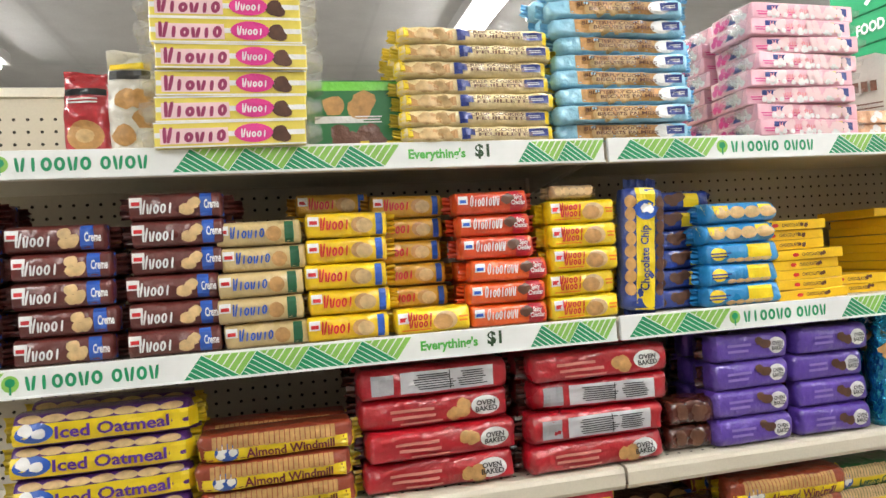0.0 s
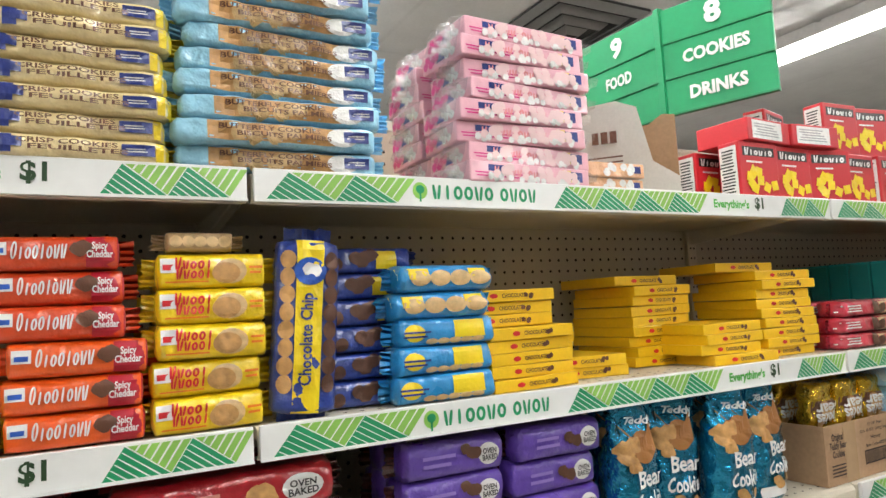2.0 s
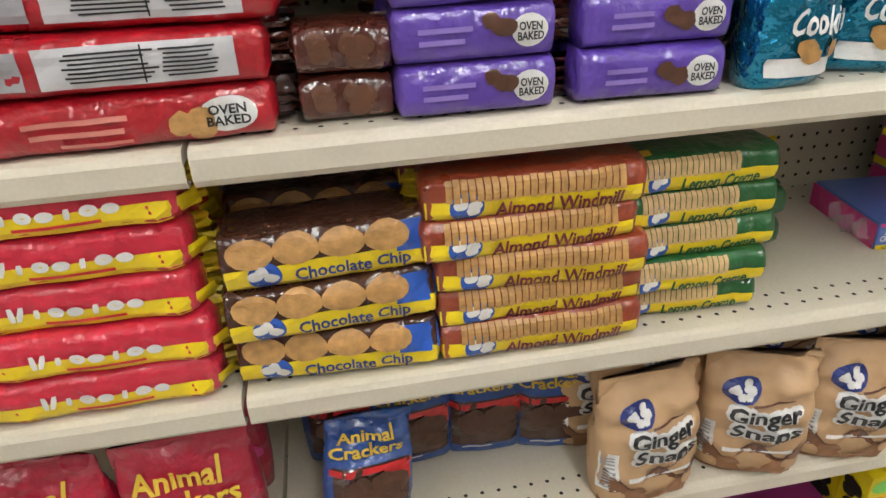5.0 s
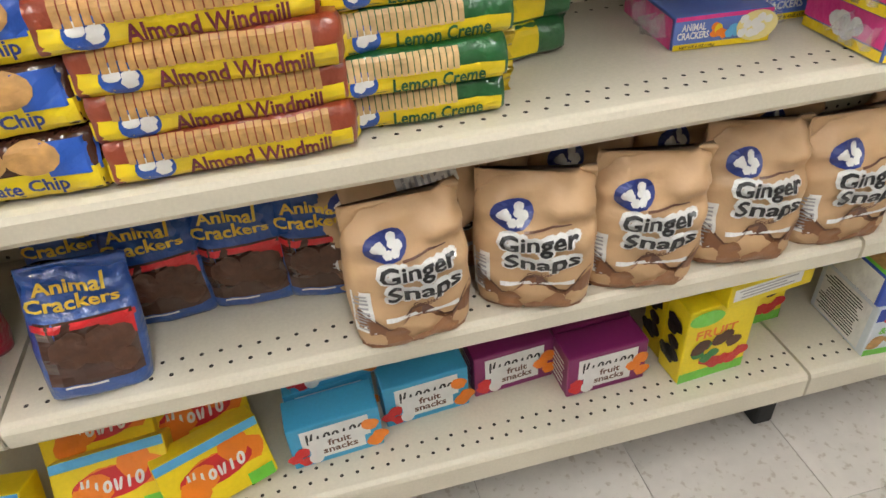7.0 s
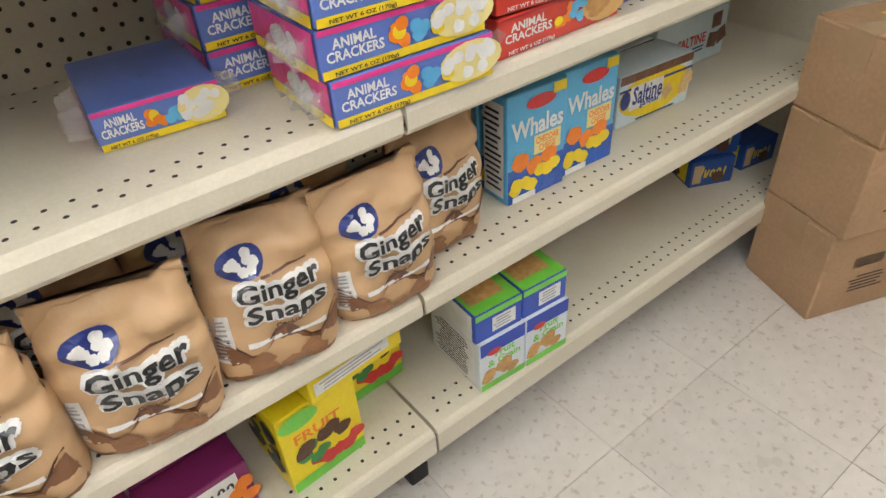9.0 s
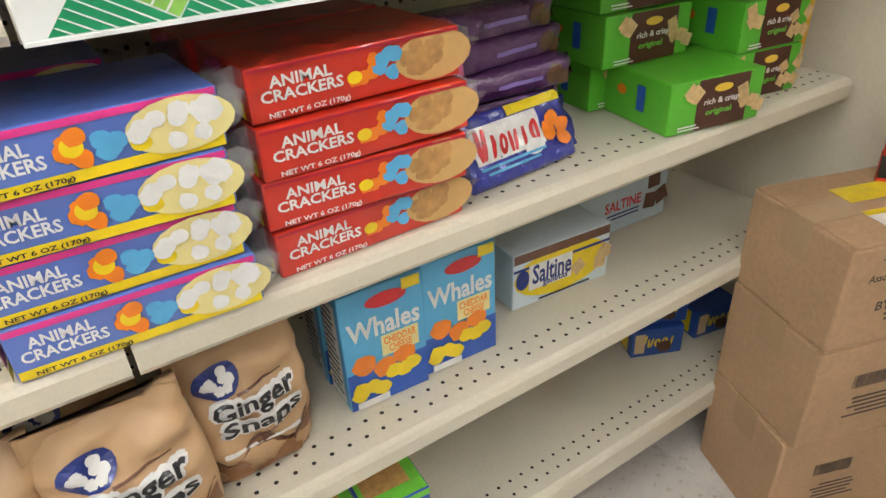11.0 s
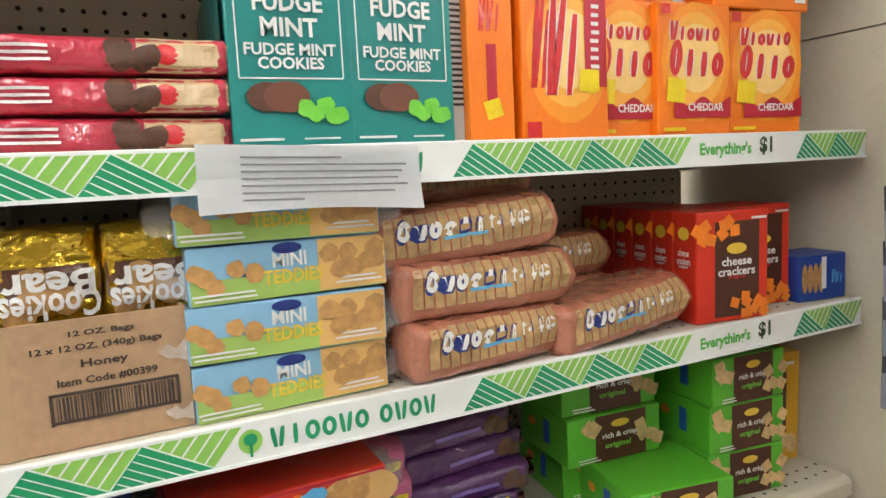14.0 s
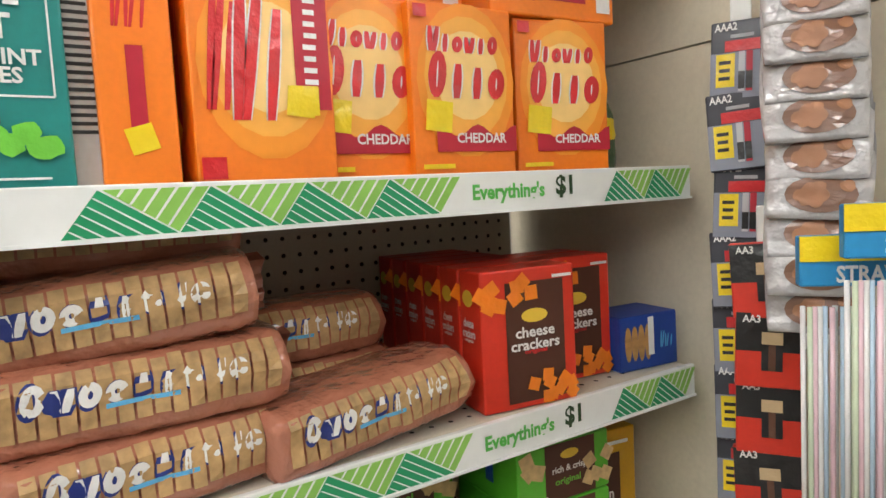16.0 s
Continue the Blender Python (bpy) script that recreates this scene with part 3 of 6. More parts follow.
for sec, zs in LEVELS.items():
    x0 = sec * SEC
    back_panel(x0)
    for k, z in enumerate(zs):
        shelf(x0, z, k == 5)
    for k in ((0, 1, 2) if sec == 1 else (0, 1)):
        price_strip(x0, zs[k])
# end panels of the next run of shelving
END_X = 2.475
panel("wall_end_lower", END_X, END_X + 0.05, -0.62, 0.42, 0.0, 1.528, wall_paint, "cream end panel beside the shelves", "end panel")
panel("wall_end_upper", END_X, END_X + 0.05, -0.62, 0.42, 1.531, 1.95, wall_paint, "cream upper end panel beside the shelves", "end panel")

# ---- goods ----
S1, S2, S2R, S3, S4, S5, S6 = 1.687, 1.363, 1.363, 1.093, 0.786, 0.498, 0.199
K = 0.807  # small packs: the bays' common scale


def goods(name, shape, w, h, d, m, marks, label, x, y, z, rows=1, pitch=None, deep=1, dstep=None, **kw):
    """A stack of one kind of package; x is its middle, y its front."""
    opt = {k: kw.pop(k) for k in ("jx", "ja", "lean", "rz") if k in kw}
    deck = max(s for s in (S1, S2, S3, S4, S5, S6) if s <= z + 0.001)
    if deck < S1:
        y = max(y, 0.014)
    p = pack(name, shape, w * K, h * K, d * K, m, marks, label, **kw)
    return pile(p, x * K, y + d * K / 2, deck + (z - deck) * K, rows, (pitch or h) * K, deep, (dstep or d + 0.004) * K, **opt)


# top shelf
goods("cookie_pouch", "bag", 0.088, 0.185, 0.05, film("crimson", (0.45, 0.02, 0.03)), [("e", 0, -0.45, 0.8, 0.34, cookie), ("e", 0, -0.45, 0.4, 0.16, pale_cookie), ("r", 0, 0.55, 0.9, 0.07, black), ("b", 0, 0.35, 0.7, 0.08, white, 2)], "crimson pouch of round cookies on the top shelf", -1.093, 0.08, S1, category="cookies")
goods("cookie_pouch", "bag", 0.092, 0.222, 0.05, film("white", (0.75, 0.73, 0.66)), [("k", 0.05, -0.25, 0.8, 0.5, cookie, 5), ("r", 0, 0.55, 0.85, 0.09, black), ("r", 0, 0.72, 0.85, 0.06, yellow)], "white pouch of swirled biscuits on the top shelf", -1.003, 0.06, S1, category="cookies")
goods("cupcake_box", "box", 0.285, 0.05, 0.17, wrapped("lemon", (0.80, 0.66, 0.10)), [("r", 0.0, 0, 0.99, 0.2, white), ("r", -0.48, -0.1, 0.44, 0.6, mat("ink_blush", (0.85, 0.62, 0.62), 0.35, coat=0.4)), ("w", -0.48, 0, 0.42, 0.6, mat("ink_plum", (0.30, 0.03, 0.10), 0.4), (6, 0.36)), ("e", 0.30, 0, 0.26, 0.75, magenta), ("w", 0.30, 0, 0.18, 0.35, white, 5), ("k", 0.75, 0, 0.18, 0.7, dark_cookie, 3), ("r", 0, 0.93, 1.0, 0.06, white), ("r", 0, -0.93, 1.0, 0.06, white)], "yellow and white plastic-wrapped cake carton in a stack", -0.797, -0.02, S1, 7, 0.0505, jx=0.004, group="yellow cake cartons", category="cakes")
goods("cereal_bar_box", "box", 0.205, 0.148, 0.06, card("deep_green", (0.02, 0.17, 0.05)), [("r", 0, 0.82, 0.96, 0.13, lime), ("k", -0.1, 0.25, 0.8, 0.28, cookie, 4), ("r", -0.35, -0.15, 0.5, 0.1, white), ("k", 0.1, -0.6, 0.9, 0.25, brown, 6), ("r", 0.3, -0.88, 0.5, 0.1, yellow), ("b", 0.3, -0.15, 0.35, 0.12, white, 3)], "dark green box of grain bars", -0.554, 0.03, S1, group="", category="snack box")
butter_marks = [("r", -0.94, 0, 0.06, 0.8, yellow), ("r", 0.94, 0, 0.06, 0.8, yellow), ("p", -0.62, 0, 0.3, 0.55, cookie), ("k", -0.55, -0.05, 0.3, 0.6, pale_cookie, 7), ("r", -0.22, 0, 0.05, 0.7, navy), ("r", -0.15, 0.15, 0.05, 0.4, navy), ("t", 0.22, 0.32, 0.36, 0.2, brown, "CRISP COOKIES"), ("t", 0.30, -0.18, 0.36, 0.2, brown, "FEUILLETES"), ("r", 0.74, 0.05, 0.13, 0.46, navy), ("b", 0.74, 0.05, 0.09, 0.2, white, 2)]
goods("butter_cookie_pack", "sleeve", 0.345, 0.037, 0.075, film("cream", (0.82, 0.67, 0.35)), butter_marks, "cream film pack of crisp cookies with yellow ends", -0.288, -0.01, S1, 7, 0.0355, 2, 0.09, fin_mat=film("gold_end", (0.75, 0.60, 0.06)), group="cream cookie packs", ja=3.0, crinkle=0.008, category="cookies")
fly_marks = [("r", -0.08, 0, 0.62, 0.72, cookie), ("k", -0.2, -0.2, 0.5, 0.4, pale_cookie, 6), ("t", -0.12, 0.28, 0.48, 0.2, brown, "BUTTERFLY COOKIES"), ("t", 0.02, -0.22, 0.46, 0.2, brown, "BISCUITS PALMIERS"), ("e", 0.6, 0, 0.16, 0.8, white), ("r", 0.74, 0.05, 0.13, 0.46, navy), ("b", 0.74, 0.05, 0.09, 0.2, white, 2)]
goods("butterfly_cookie_pack", "sleeve", 0.335, 0.041, 0.075, film("ice_blue", (0.30, 0.62, 0.80)), fly_marks, "pale blue film pack of butterfly cookies", 0.062, -0.01, S1, 9, 0.0395, 2, 0.09, fin_mat=film("ice_end", (0.25, 0.58, 0.82)), group="blue butterfly cookie packs", ja=3.0, jx=0.011, crinkle=0.008, category="cookies")
pink_marks = [("r", -0.55, 0.35, 0.18, 0.3, navy), ("b", -0.45, -0.3, 0.5, 0.3, magenta, 2), ("k", 0.0, 0, 0.9, 0.7, mat("ink_blush", (0.85, 0.62, 0.62), 0.35, coat=0.4), 30), ("w", -0.15, 0.1, 0.5, 0.42, mat("ink_rose", (0.80, 0.30, 0.32), 0.4), 11), ("k", 0.0, -0.55, 0.9, 0.3, white, 24), ("r", 0.74, 0.1, 0.12, 0.5, navy), ("r", 0.58, 0.1, 0.07, 0.6, yellow)]
pink_side = [("r", 0.1, -0.2, 0.25, 0.4, navy), ("k", -0.4, 0, 0.4, 0.6, magenta, 5), ("k", 0.5, 0, 0.4, 0.6, white, 5)]
goods("wafer_pack", "box", 0.30, 0.0405, 0.15, wrapped("rose", (0.84, 0.46, 0.54)), pink_marks, "pink film-wrapped wafer pack in a tall stack", 0.552, 0.0, S1, 8, 0.041, 2, 0.165, side=pink_side, group="pink wafer packs", ja=3.5, jx=0.010, category="cookies")
goods("wafer_pack", "box", 0.17, 0.032, 0.12, film("peach", (0.80, 0.45, 0.25)), [("k", 0, 0, 0.7, 0.6, white, 8), ("r", 0.74, 0.1, 0.12, 0.5, navy)], "small peach film-wrapped wafer pack", 0.80, 0.02, S1, 2, 0.034, group="peach wafer packs", category="cookies")
goods("yellow_pouch", "bag", 0.09, 0.17, 0.05, film("sun", (0.80, 0.60, 0.02)), [("r", 0, -0.2, 0.8, 0.3, navy)], "yellow pouch with a navy band", 0.31, 0.25, S1, category="cookies")


def display_carton():
    top = root("display_carton", "torn white display carton standing empty on the shelf", "carton")
    outside, inside = card("carton_white", (0.72, 0.70, 0.66)), kraft
    def sheet(nm, pts, m, shift):
        bm = bmesh.new()
        bm.faces.new([bm.verts.new(p) for p in pts])
        bmesh.ops.solidify(bm, geom=bm.faces[:], thickness=0.004)
        part(nm, bm, m, top)
    sheet("left_side", [(0, 0.30, 0), (0, 0.0, 0), (0, 0.0, 0.055), (0, 0.06, 0.10), (0, 0.09, 0.24), (0, 0.14, 0.262), (0, 0.30, 0.25)], outside, 0)
    sheet("back_side", [(0, 0.30, 0), (0.235, 0.30, 0), (0.235, 0.30, 0.24), (0, 0.30, 0.25)], inside, 0)
    sheet("right_side", [(0.235, 0.30, 0), (0.235, 0.0, 0), (0.235, 0.0, 0.27), (0.235, 0.035, 0.275), (0.235, 0.07, 0.25), (0.235, 0.30, 0.24)], inside, 0)
    sheet("front_lip", [(0.0, 0.0, 0), (0.235, 0.0, 0), (0.235, 0.0, 0.09), (0.20, 0.0, 0.10), (0.17, 0.0, 0.055), (0, 0.0, 0.055)], outside, 0)
    vs, fs = merged([grid_patch(0.13 + 0.024 * i, 0.028, 0.017, 0.024, 1, 1) for i in range(4)])
    link_mesh("brand_mark", [(x, -0.0055, z) for x, z in vs], fs, black, top)
    vs, fs = merged([grid_patch(-0.15 - 0.022 * i, 0.17, 0.016, 0.03, 1, 1) for i in range(3)] + [grid_patch(-0.18, 0.12 - 0.013 * i, 0.10, 0.004, 1, 1) for i in range(4)])
    link_mesh("side_print", [(-0.0055, -x, z) for x, z in vs], fs, brown, top)
    return top


carton_display = display_carton()
carton_display.matrix_basis = pose(0.835, 0.045, S1, 0, 0, 42)
carton_display.scale = (K, K, K)
cheez_marks = [("r", 0, 0.66, 0.82, 0.16, black), ("w", 0, 0.66, 0.74, 0.13, white, 6), ("q", 0.05, -0.3, 0.8, 0.45, yellow, 9), ("b", -0.2, 0.3, 0.5, 0.07, white, 1)]
facts = [("r", 0, 0, 0.82, 0.86, white), ("b", 0, 0, 0.7, 0.76, black, 14)]
cz = pack("cracker_box", "box", 0.120, 0.122, 0.05, card("cherry", (0.55, 0.02, 0.03)), cheez_marks, "red box of cheese crackers on the top shelf", "crackers", "red cracker boxes", side=facts, seed=5)
put(cz, [pose(1.045 + 0.124 * i, 0.05 + 0.008 * (i % 2), S1, 0, 0, -12 if i == 2 else JIT.uniform(-2, 2)) for i in range(9)] + [pose(1.045 + 0.124 * i, 0.16, S1) for i in range(6)] + [pose(1.385 + 0.126 * i, 0.07, S1 + 0.123, 0, 0, JIT.uniform(-10, 2)) for i in range(6)] + [pose(1.28, 0.17, S1 + 0.123, 0, 0, 15)])
czl = pack("cracker_box", "box", 0.15, 0.048, 0.122, card("cherry", (0.55, 0.02, 0.03)), [("r", -0.1, 0, 0.7, 0.8, white), ("b", -0.1, 0, 0.6, 0.6, grey, 5)], "red cracker box lying on its back", "crackers", "red cracker boxes", seed=6)
put(czl, [pose(1.075, 0.08, S1 + 0.123, 0, 0, 4), pose(1.235, 0.075, S1 + 0.123, 0, 0, -4)])

# second shelf
choc_marks = [("r", 0.76, 0, 0.24, 0.84, blue), ("r", -0.80, 0.3, 0.13, 0.36, white), ("r", -0.80, 0.2, 0.09, 0.14, red), ("w", -0.38, -0.05, 0.36, 0.5, white, 5), ("k", 0.35, -0.05, 0.28, 0.62, pale_cookie, 4), ("t", 0.78, 0, 0.16, 0.34, white, "Creme")]
for cx, n, dx in ((-1.335, 6, 0), (-1.132, 5, 0), (-0.938, 6, 0.004)):
    goods("wafer_cookie_pack", "sleeve", 0.178, 0.054, 0.085, film("cocoa", (0.13, 0.025, 0.02)), choc_marks, "dark brown cookie pack with a blue end", cx, -0.005, S2, n, 0.0535, 2, 0.095, seed=int(10 + cx * 10), group="brown cookie packs", lean=dx, category="cookies", crinkle=0.0032)
tan_marks = [("r", 0.80, 0, 0.2, 0.84, mat("ink_bottle", (0.01, 0.10, 0.04), 0.4)), ("r", -0.80, 0.3, 0.13, 0.36, white), ("r", -0.80, 0.2, 0.09, 0.14, red), ("w", -0.25, 0.1, 0.4, 0.46, blue, 6), ("e", 0.35, -0.1, 0.18, 0.6, cookie)]
goods("shortbread_pack", "sleeve", 0.172, 0.052, 0.085, film("wheat", (0.62, 0.47, 0.22)), tan_marks, "tan cookie pack with a dark green end", -0.762, 0.0, S2, 5, 0.0515, 2, 0.095, group="tan cookie packs", category="cookies", crinkle=0.0032)
duet_marks = [("r", 0.84, 0, 0.16, 0.84, blue), ("r", -0.80, 0.3, 0.13, 0.36, white), ("r", -0.80, 0.2, 0.09, 0.14, red), ("w", -0.3, 0.1, 0.36, 0.5, red, 5), ("e", 0.30, -0.05, 0.22, 0.62, cookie), ("e", 0.40, -0.12, 0.2, 0.56, pale_cookie)]
goods("sandwich_cookie_pack", "sleeve", 0.175, 0.054, 0.085, film("sunflower", (0.86, 0.58, 0.01)), duet_marks, "bright yellow cookie pack with a blue end", -0.592, 0.0, S2, 5, 0.0535, 1, group="yellow and blue cookie packs", category="cookies", crinkle=0.0032)
goods("sandwich_cookie_pack", "sleeve", 0.165, 0.050, 0.085, film("amber", (0.62, 0.33, 0.02)), duet_marks, "amber cookie pack behind the yellow ones", -0.445, 0.07, S2, 6, 0.051, 1, group="amber cookie packs", category="cookies", crinkle=0.0032)
goods("sandwich_cookie_pack", "sleeve", 0.165, 0.052, 0.085, film("amber", (0.62, 0.33, 0.02)), duet_marks, "amber cookie pack behind the yellow ones", -0.60, 0.10, S2, 6, 0.0535, 1, group="amber cookie packs", category="cookies", crinkle=0.0032)
lemon_marks = [("r", -0.80, 0.3, 0.14, 0.4, white), ("r", -0.80, 0.2, 0.1, 0.16, red), ("w", -0.36, 0.42, 0.34, 0.34, red, 5), ("w", -0.36, -0.12, 0.32, 0.34, red, 5), ("b", -0.4, -0.62, 0.4, 0.1, orange, 1), ("e", 0.30, -0.05, 0.30, 0.72, pale_cookie), ("e", 0.22, -0.15, 0.26, 0.6, cookie), ("b", 0.78, 0, 0.14, 0.3, orange, 2)]
goods("sandwich_cookie_pack", "sleeve", 0.165, 0.055, 0.085, film("lemon_yellow", (0.90, 0.66, 0.01)), lemon_marks, "bright yellow cookie pack lying in front", -0.415, -0.02, S2, 1, group="yellow cookie packs", category="cookies", crinkle=0.0032)
fire_marks = [("r", -0.78, 0.25, 0.13, 0.36, white), ("r", -0.78, 0.15, 0.09, 0.14, blue), ("w", -0.2, 0.15, 0.40, 0.5, white, 8), ("r", 0.72, 0, 0.25, 0.86, mat("ink_wine", (0.45, 0.01, 0.03), 0.4)), ("k", 0.36, 0, 0.16, 0.6, brown, 2), ("t", 0.68, 0.1, 0.20, 0.46, white, "Spicy\nCheddar")]
goods("ginger_cookie_pack", "sleeve", 0.18, 0.050, 0.085, film("vermilion", (0.85, 0.115, 0.012)), fire_marks, "vermilion cookie pack in a stack", -0.243, 0.0, S2, 3, 0.0495, 2, 0.095, group="vermilion cookie packs", category="cookies", crinkle=0.0032)
goods("ginger_cookie_pack", "sleeve", 0.17, 0.050, 0.085, film("scarlet", (0.70, 0.07, 0.015)), fire_marks, "scarlet cookie pack in a stack", -0.268, 0.015, S2 + 0.150, 3, 0.0495, 1, group="vermilion cookie packs", category="cookies", crinkle=0.0032)
goods("sandwich_cookie_pack", "sleeve", 0.165, 0.055, 0.085, film("lemon_yellow", (0.90, 0.66, 0.01)), lemon_marks, "bright yellow cookie pack in a neat stack", -0.06, -0.005, S2, 5, 0.0545, 2, 0.095, group="yellow cookie packs", category="cookies", crinkle=0.0032)
goods("cracker_sleeve", "sleeve", 0.10, 0.032, 0.06, film("clear_tan", (0.50, 0.34, 0.18), 0.2), [("v", 0, 0, 0.9, 0.6, pale_cookie, 5)], "small clear pack of tan biscuits on the yellow packs", -0.075, 0.02, S2 + 0.275, 1, category="cookies")
chip_marks = [("r", 0.0, 0, 0.98, 0.42, yellow), ("t", -0.15, 0.02, 0.52, 0.26, navy, "Chocolate Chip"), ("v", 0.05, 0.68, 0.8, 0.24, cookie, 8), ("v", 0.05, -0.68, 0.8, 0.24, dark_cookie, 8), ("e", 0.62, 0, 0.16, 0.5, blue), ("k", 0.62, 0, 0.1, 0.3, white, 3)]
up = pack("chocolate_chip_pack", "sleeve", 0.232, 0.085, 0.05, film("royal", (0.015, 0.045, 0.27)), chip_marks, "navy and yellow chocolate chip cookie pack standing on end", "cookies", "chocolate chip cookie packs", seed=21)
up.matrix_basis = pose(0.075, 0.03, S2 + 0.122, -4, -86, 0) @ pose(0, 0, -0.0425)
goods("chocolate_chip_pack", "sleeve", 0.20, 0.048, 0.075, film("royal", (0.015, 0.045, 0.27)), [("k", -0.2, 0.0, 0.5, 0.6, dark_cookie, 5), ("r", 0.45, 0, 0.2, 0.7, yellow)], "navy cookie pack stacked behind the upright one", 0.215, 0.06, S2, 6, 0.048, 1, seed=22, group="navy cookie packs", category="cookies")
blue_marks = [("r", 0.42, 0.15, 0.32, 0.62, yellow), ("e", -0.72, 0.0, 0.2, 0.6, yellow), ("b", -0.66, -0.1, 0.3, 0.3, navy, 2), ("v", 0.1, -0.62, 0.6, 0.22, pale_cookie, 5)]
goods("vanilla_cookie_pack", "sleeve", 0.20, 0.052, 0.08, film("cyan", (0.02, 0.27, 0.60)), blue_marks, "blue and yellow film cookie pack", 0.355, 0.0, S2, 3, 0.05, 1, seed=23, group="blue and yellow cookie packs", ja=4, category="cookies")
goods("vanilla_cookie_pack", "sleeve", 0.195, 0.05, 0.08, film("cyan", (0.02, 0.27, 0.60)), [("v", 0.05, 0.0, 0.85, 0.6, pale_cookie, 4), ("r", 0.75, 0.4, 0.3, 0.3, yellow), ("r", -0.7, 0.3, 0.3, 0.4, yellow)], "blue film cookie pack showing pale cookies", 0.35, 0.005, S2 + 0.15, 2, 0.049, 1, seed=24, group="blue and yellow cookie packs", ja=5, category="cookies")
goods("vanilla_cookie_pack", "sleeve", 0.23, 0.045, 0.075, film("olive_yellow", (0.55, 0.46, 0.02)), [("t", -0.1, 0, 0.6, 0.4, navy, "Vanilla Creme"), ("r", 0.8, 0, 0.2, 0.7, navy)], "yellow vanilla creme pack on a stack at the back", 0.43, 0.16, S2 + 0.2, 1, seed=25, category="cookies")
goods("vanilla_cookie_pack", "sleeve", 0.23, 0.05, 0.08, film("royal", (0.015, 0.045, 0.27)), blue_marks, "navy cookie pack at the back of the shelf", 0.40, 0.16, S2, 4, 0.05, 1, seed=26, group="navy cookie packs", category="cookies")
flat_marks = [("e", -0.40, 0, 0.09, 0.4, red), ("t", 0.05, 0, 0.27, 0.36, brown, "CHOCOLATE"), ("k", 0.40, 0, 0.10, 0.5, brown, 3)]
gold_card = card("gold_yellow", (0.84, 0.52, 0.01))


def flats(x, y, rows, rz=0.0, base=0.0, w=0.168):
    p = pack("wafer_box", "box", w, 0.0195, 0.17, gold_card, flat_marks, "flat yellow wafer box in a stack", "cookies", "flat yellow boxes", seed=31 + rows)
    pile(p, x, y + 0.085, S2 + base, rows, 0.0201, jx=0.006, ja=2.0, rz=rz)


for a in ((0.445, 0.03, 5, 3), (0.425, 0.05, 3, -2, 0.101), (0.60, 0.07, 2, -3), (0.55, 0.16, 4), (0.84, 0.13, 8, 2), (0.81, 0.14, 1, 0, 0.161), (0.955, 0.02, 1, -3), (0.92, 0.03, 3, 1, 0.0202), (1.13, 0.05, 9, -2), (1.075, 0.10, 1, -3, 0.181)):
    flats(*a)

K = 1.0
# second shelf, next bay
bar_marks = [("b", -0.65, 0, 0.3, 0.5, white, 3), ("r", 0.6, 0, 0.38, 0.9, tan), ("k", 0.25, 0, 0.36, 0.6, dark_cookie, 4), ("e", 0.45, 0, 0.1, 0.55, red)]
goods("fruit_bar_pack", "sleeve", 0.215, 0.035, 0.07, film("berry", (0.52, 0.03, 0.06)), bar_marks, "red and tan pack of strawberry bars", 1.365, -0.005, S2R, 3, 0.036, 3, 0.08, group="strawberry bar packs", category="cookies")
mint_marks = [("r", -0.72, 0.74, 0.13, 0.008, white), ("r", 0.6, 0.74, 0.24, 0.008, white), ("r", 0, -0.28, 0.84, 0.008, white), ("r", -0.84, 0.23, 0.012, 0.51, white), ("r", 0.84, 0.23, 0.012, 0.51, white), ("e", -0.1, 0.86, 0.44, 0.13, white), ("t", -0.1, 0.86, 0.28, 0.085, black, "OVEN\nBAKED"), ("t", 0.0, 0.48, 0.56, 0.095, white, "FUDGE"), ("t", 0.0, 0.23, 0.46, 0.095, white, "MINT"), ("t", 0.0, -0.06, 0.74, 0.13, white, "FUDGE MINT\nCOOKIES"), ("e", -0.42, -0.47, 0.34, 0.15, dark_cookie), ("e", -0.12, -0.47, 0.38, 0.16, mat("ink_choc", (0.16, 0.055, 0.03), 0.5)), ("k", 0.48, -0.58, 0.36, 0.16, lime, 5), ("b", -0.55, -0.9, 0.35, 0.03, white, 1), ("b", 0.5, -0.9, 0.35, 0.02, white, 1), ("k", 0.62, 0.78, 0.2, 0.12, dark_cookie, 3)]
mint = pack("fudge_mint_box", "box", 0.124, 0.195, 0.05, card("teal", (0.005, 0.22, 0.20)), mint_marks, "teal box of fudge mint cookies", "cookies", "fudge mint boxes", side=[("r", 0, 0, 0.9, 0.94, card("teal_dark", (0.004, 0.15, 0.14)))], seed=41)
put(mint, [pose(1.535, 0.035, S2R, 0, 0, -3), pose(1.654, 0.035, S2R, 0, 0, 2)] + [pose(1.535 + 0.003 * k, 0.035 + 0.053 * k, S2R, 0, 0, -3) for k in range(1, 6)])
side_box = pack("nutrition_box", "box", 0.032, 0.17, 0.12, card("grey_white", (0.62, 0.62, 0.6)), [("b", 0, 0.2, 0.85, 0.7, black, 18)], "white carton edge with small nutrition print", "cookies", seed=42)
side_box.matrix_basis = pose(1.727, 0.085, S2R)
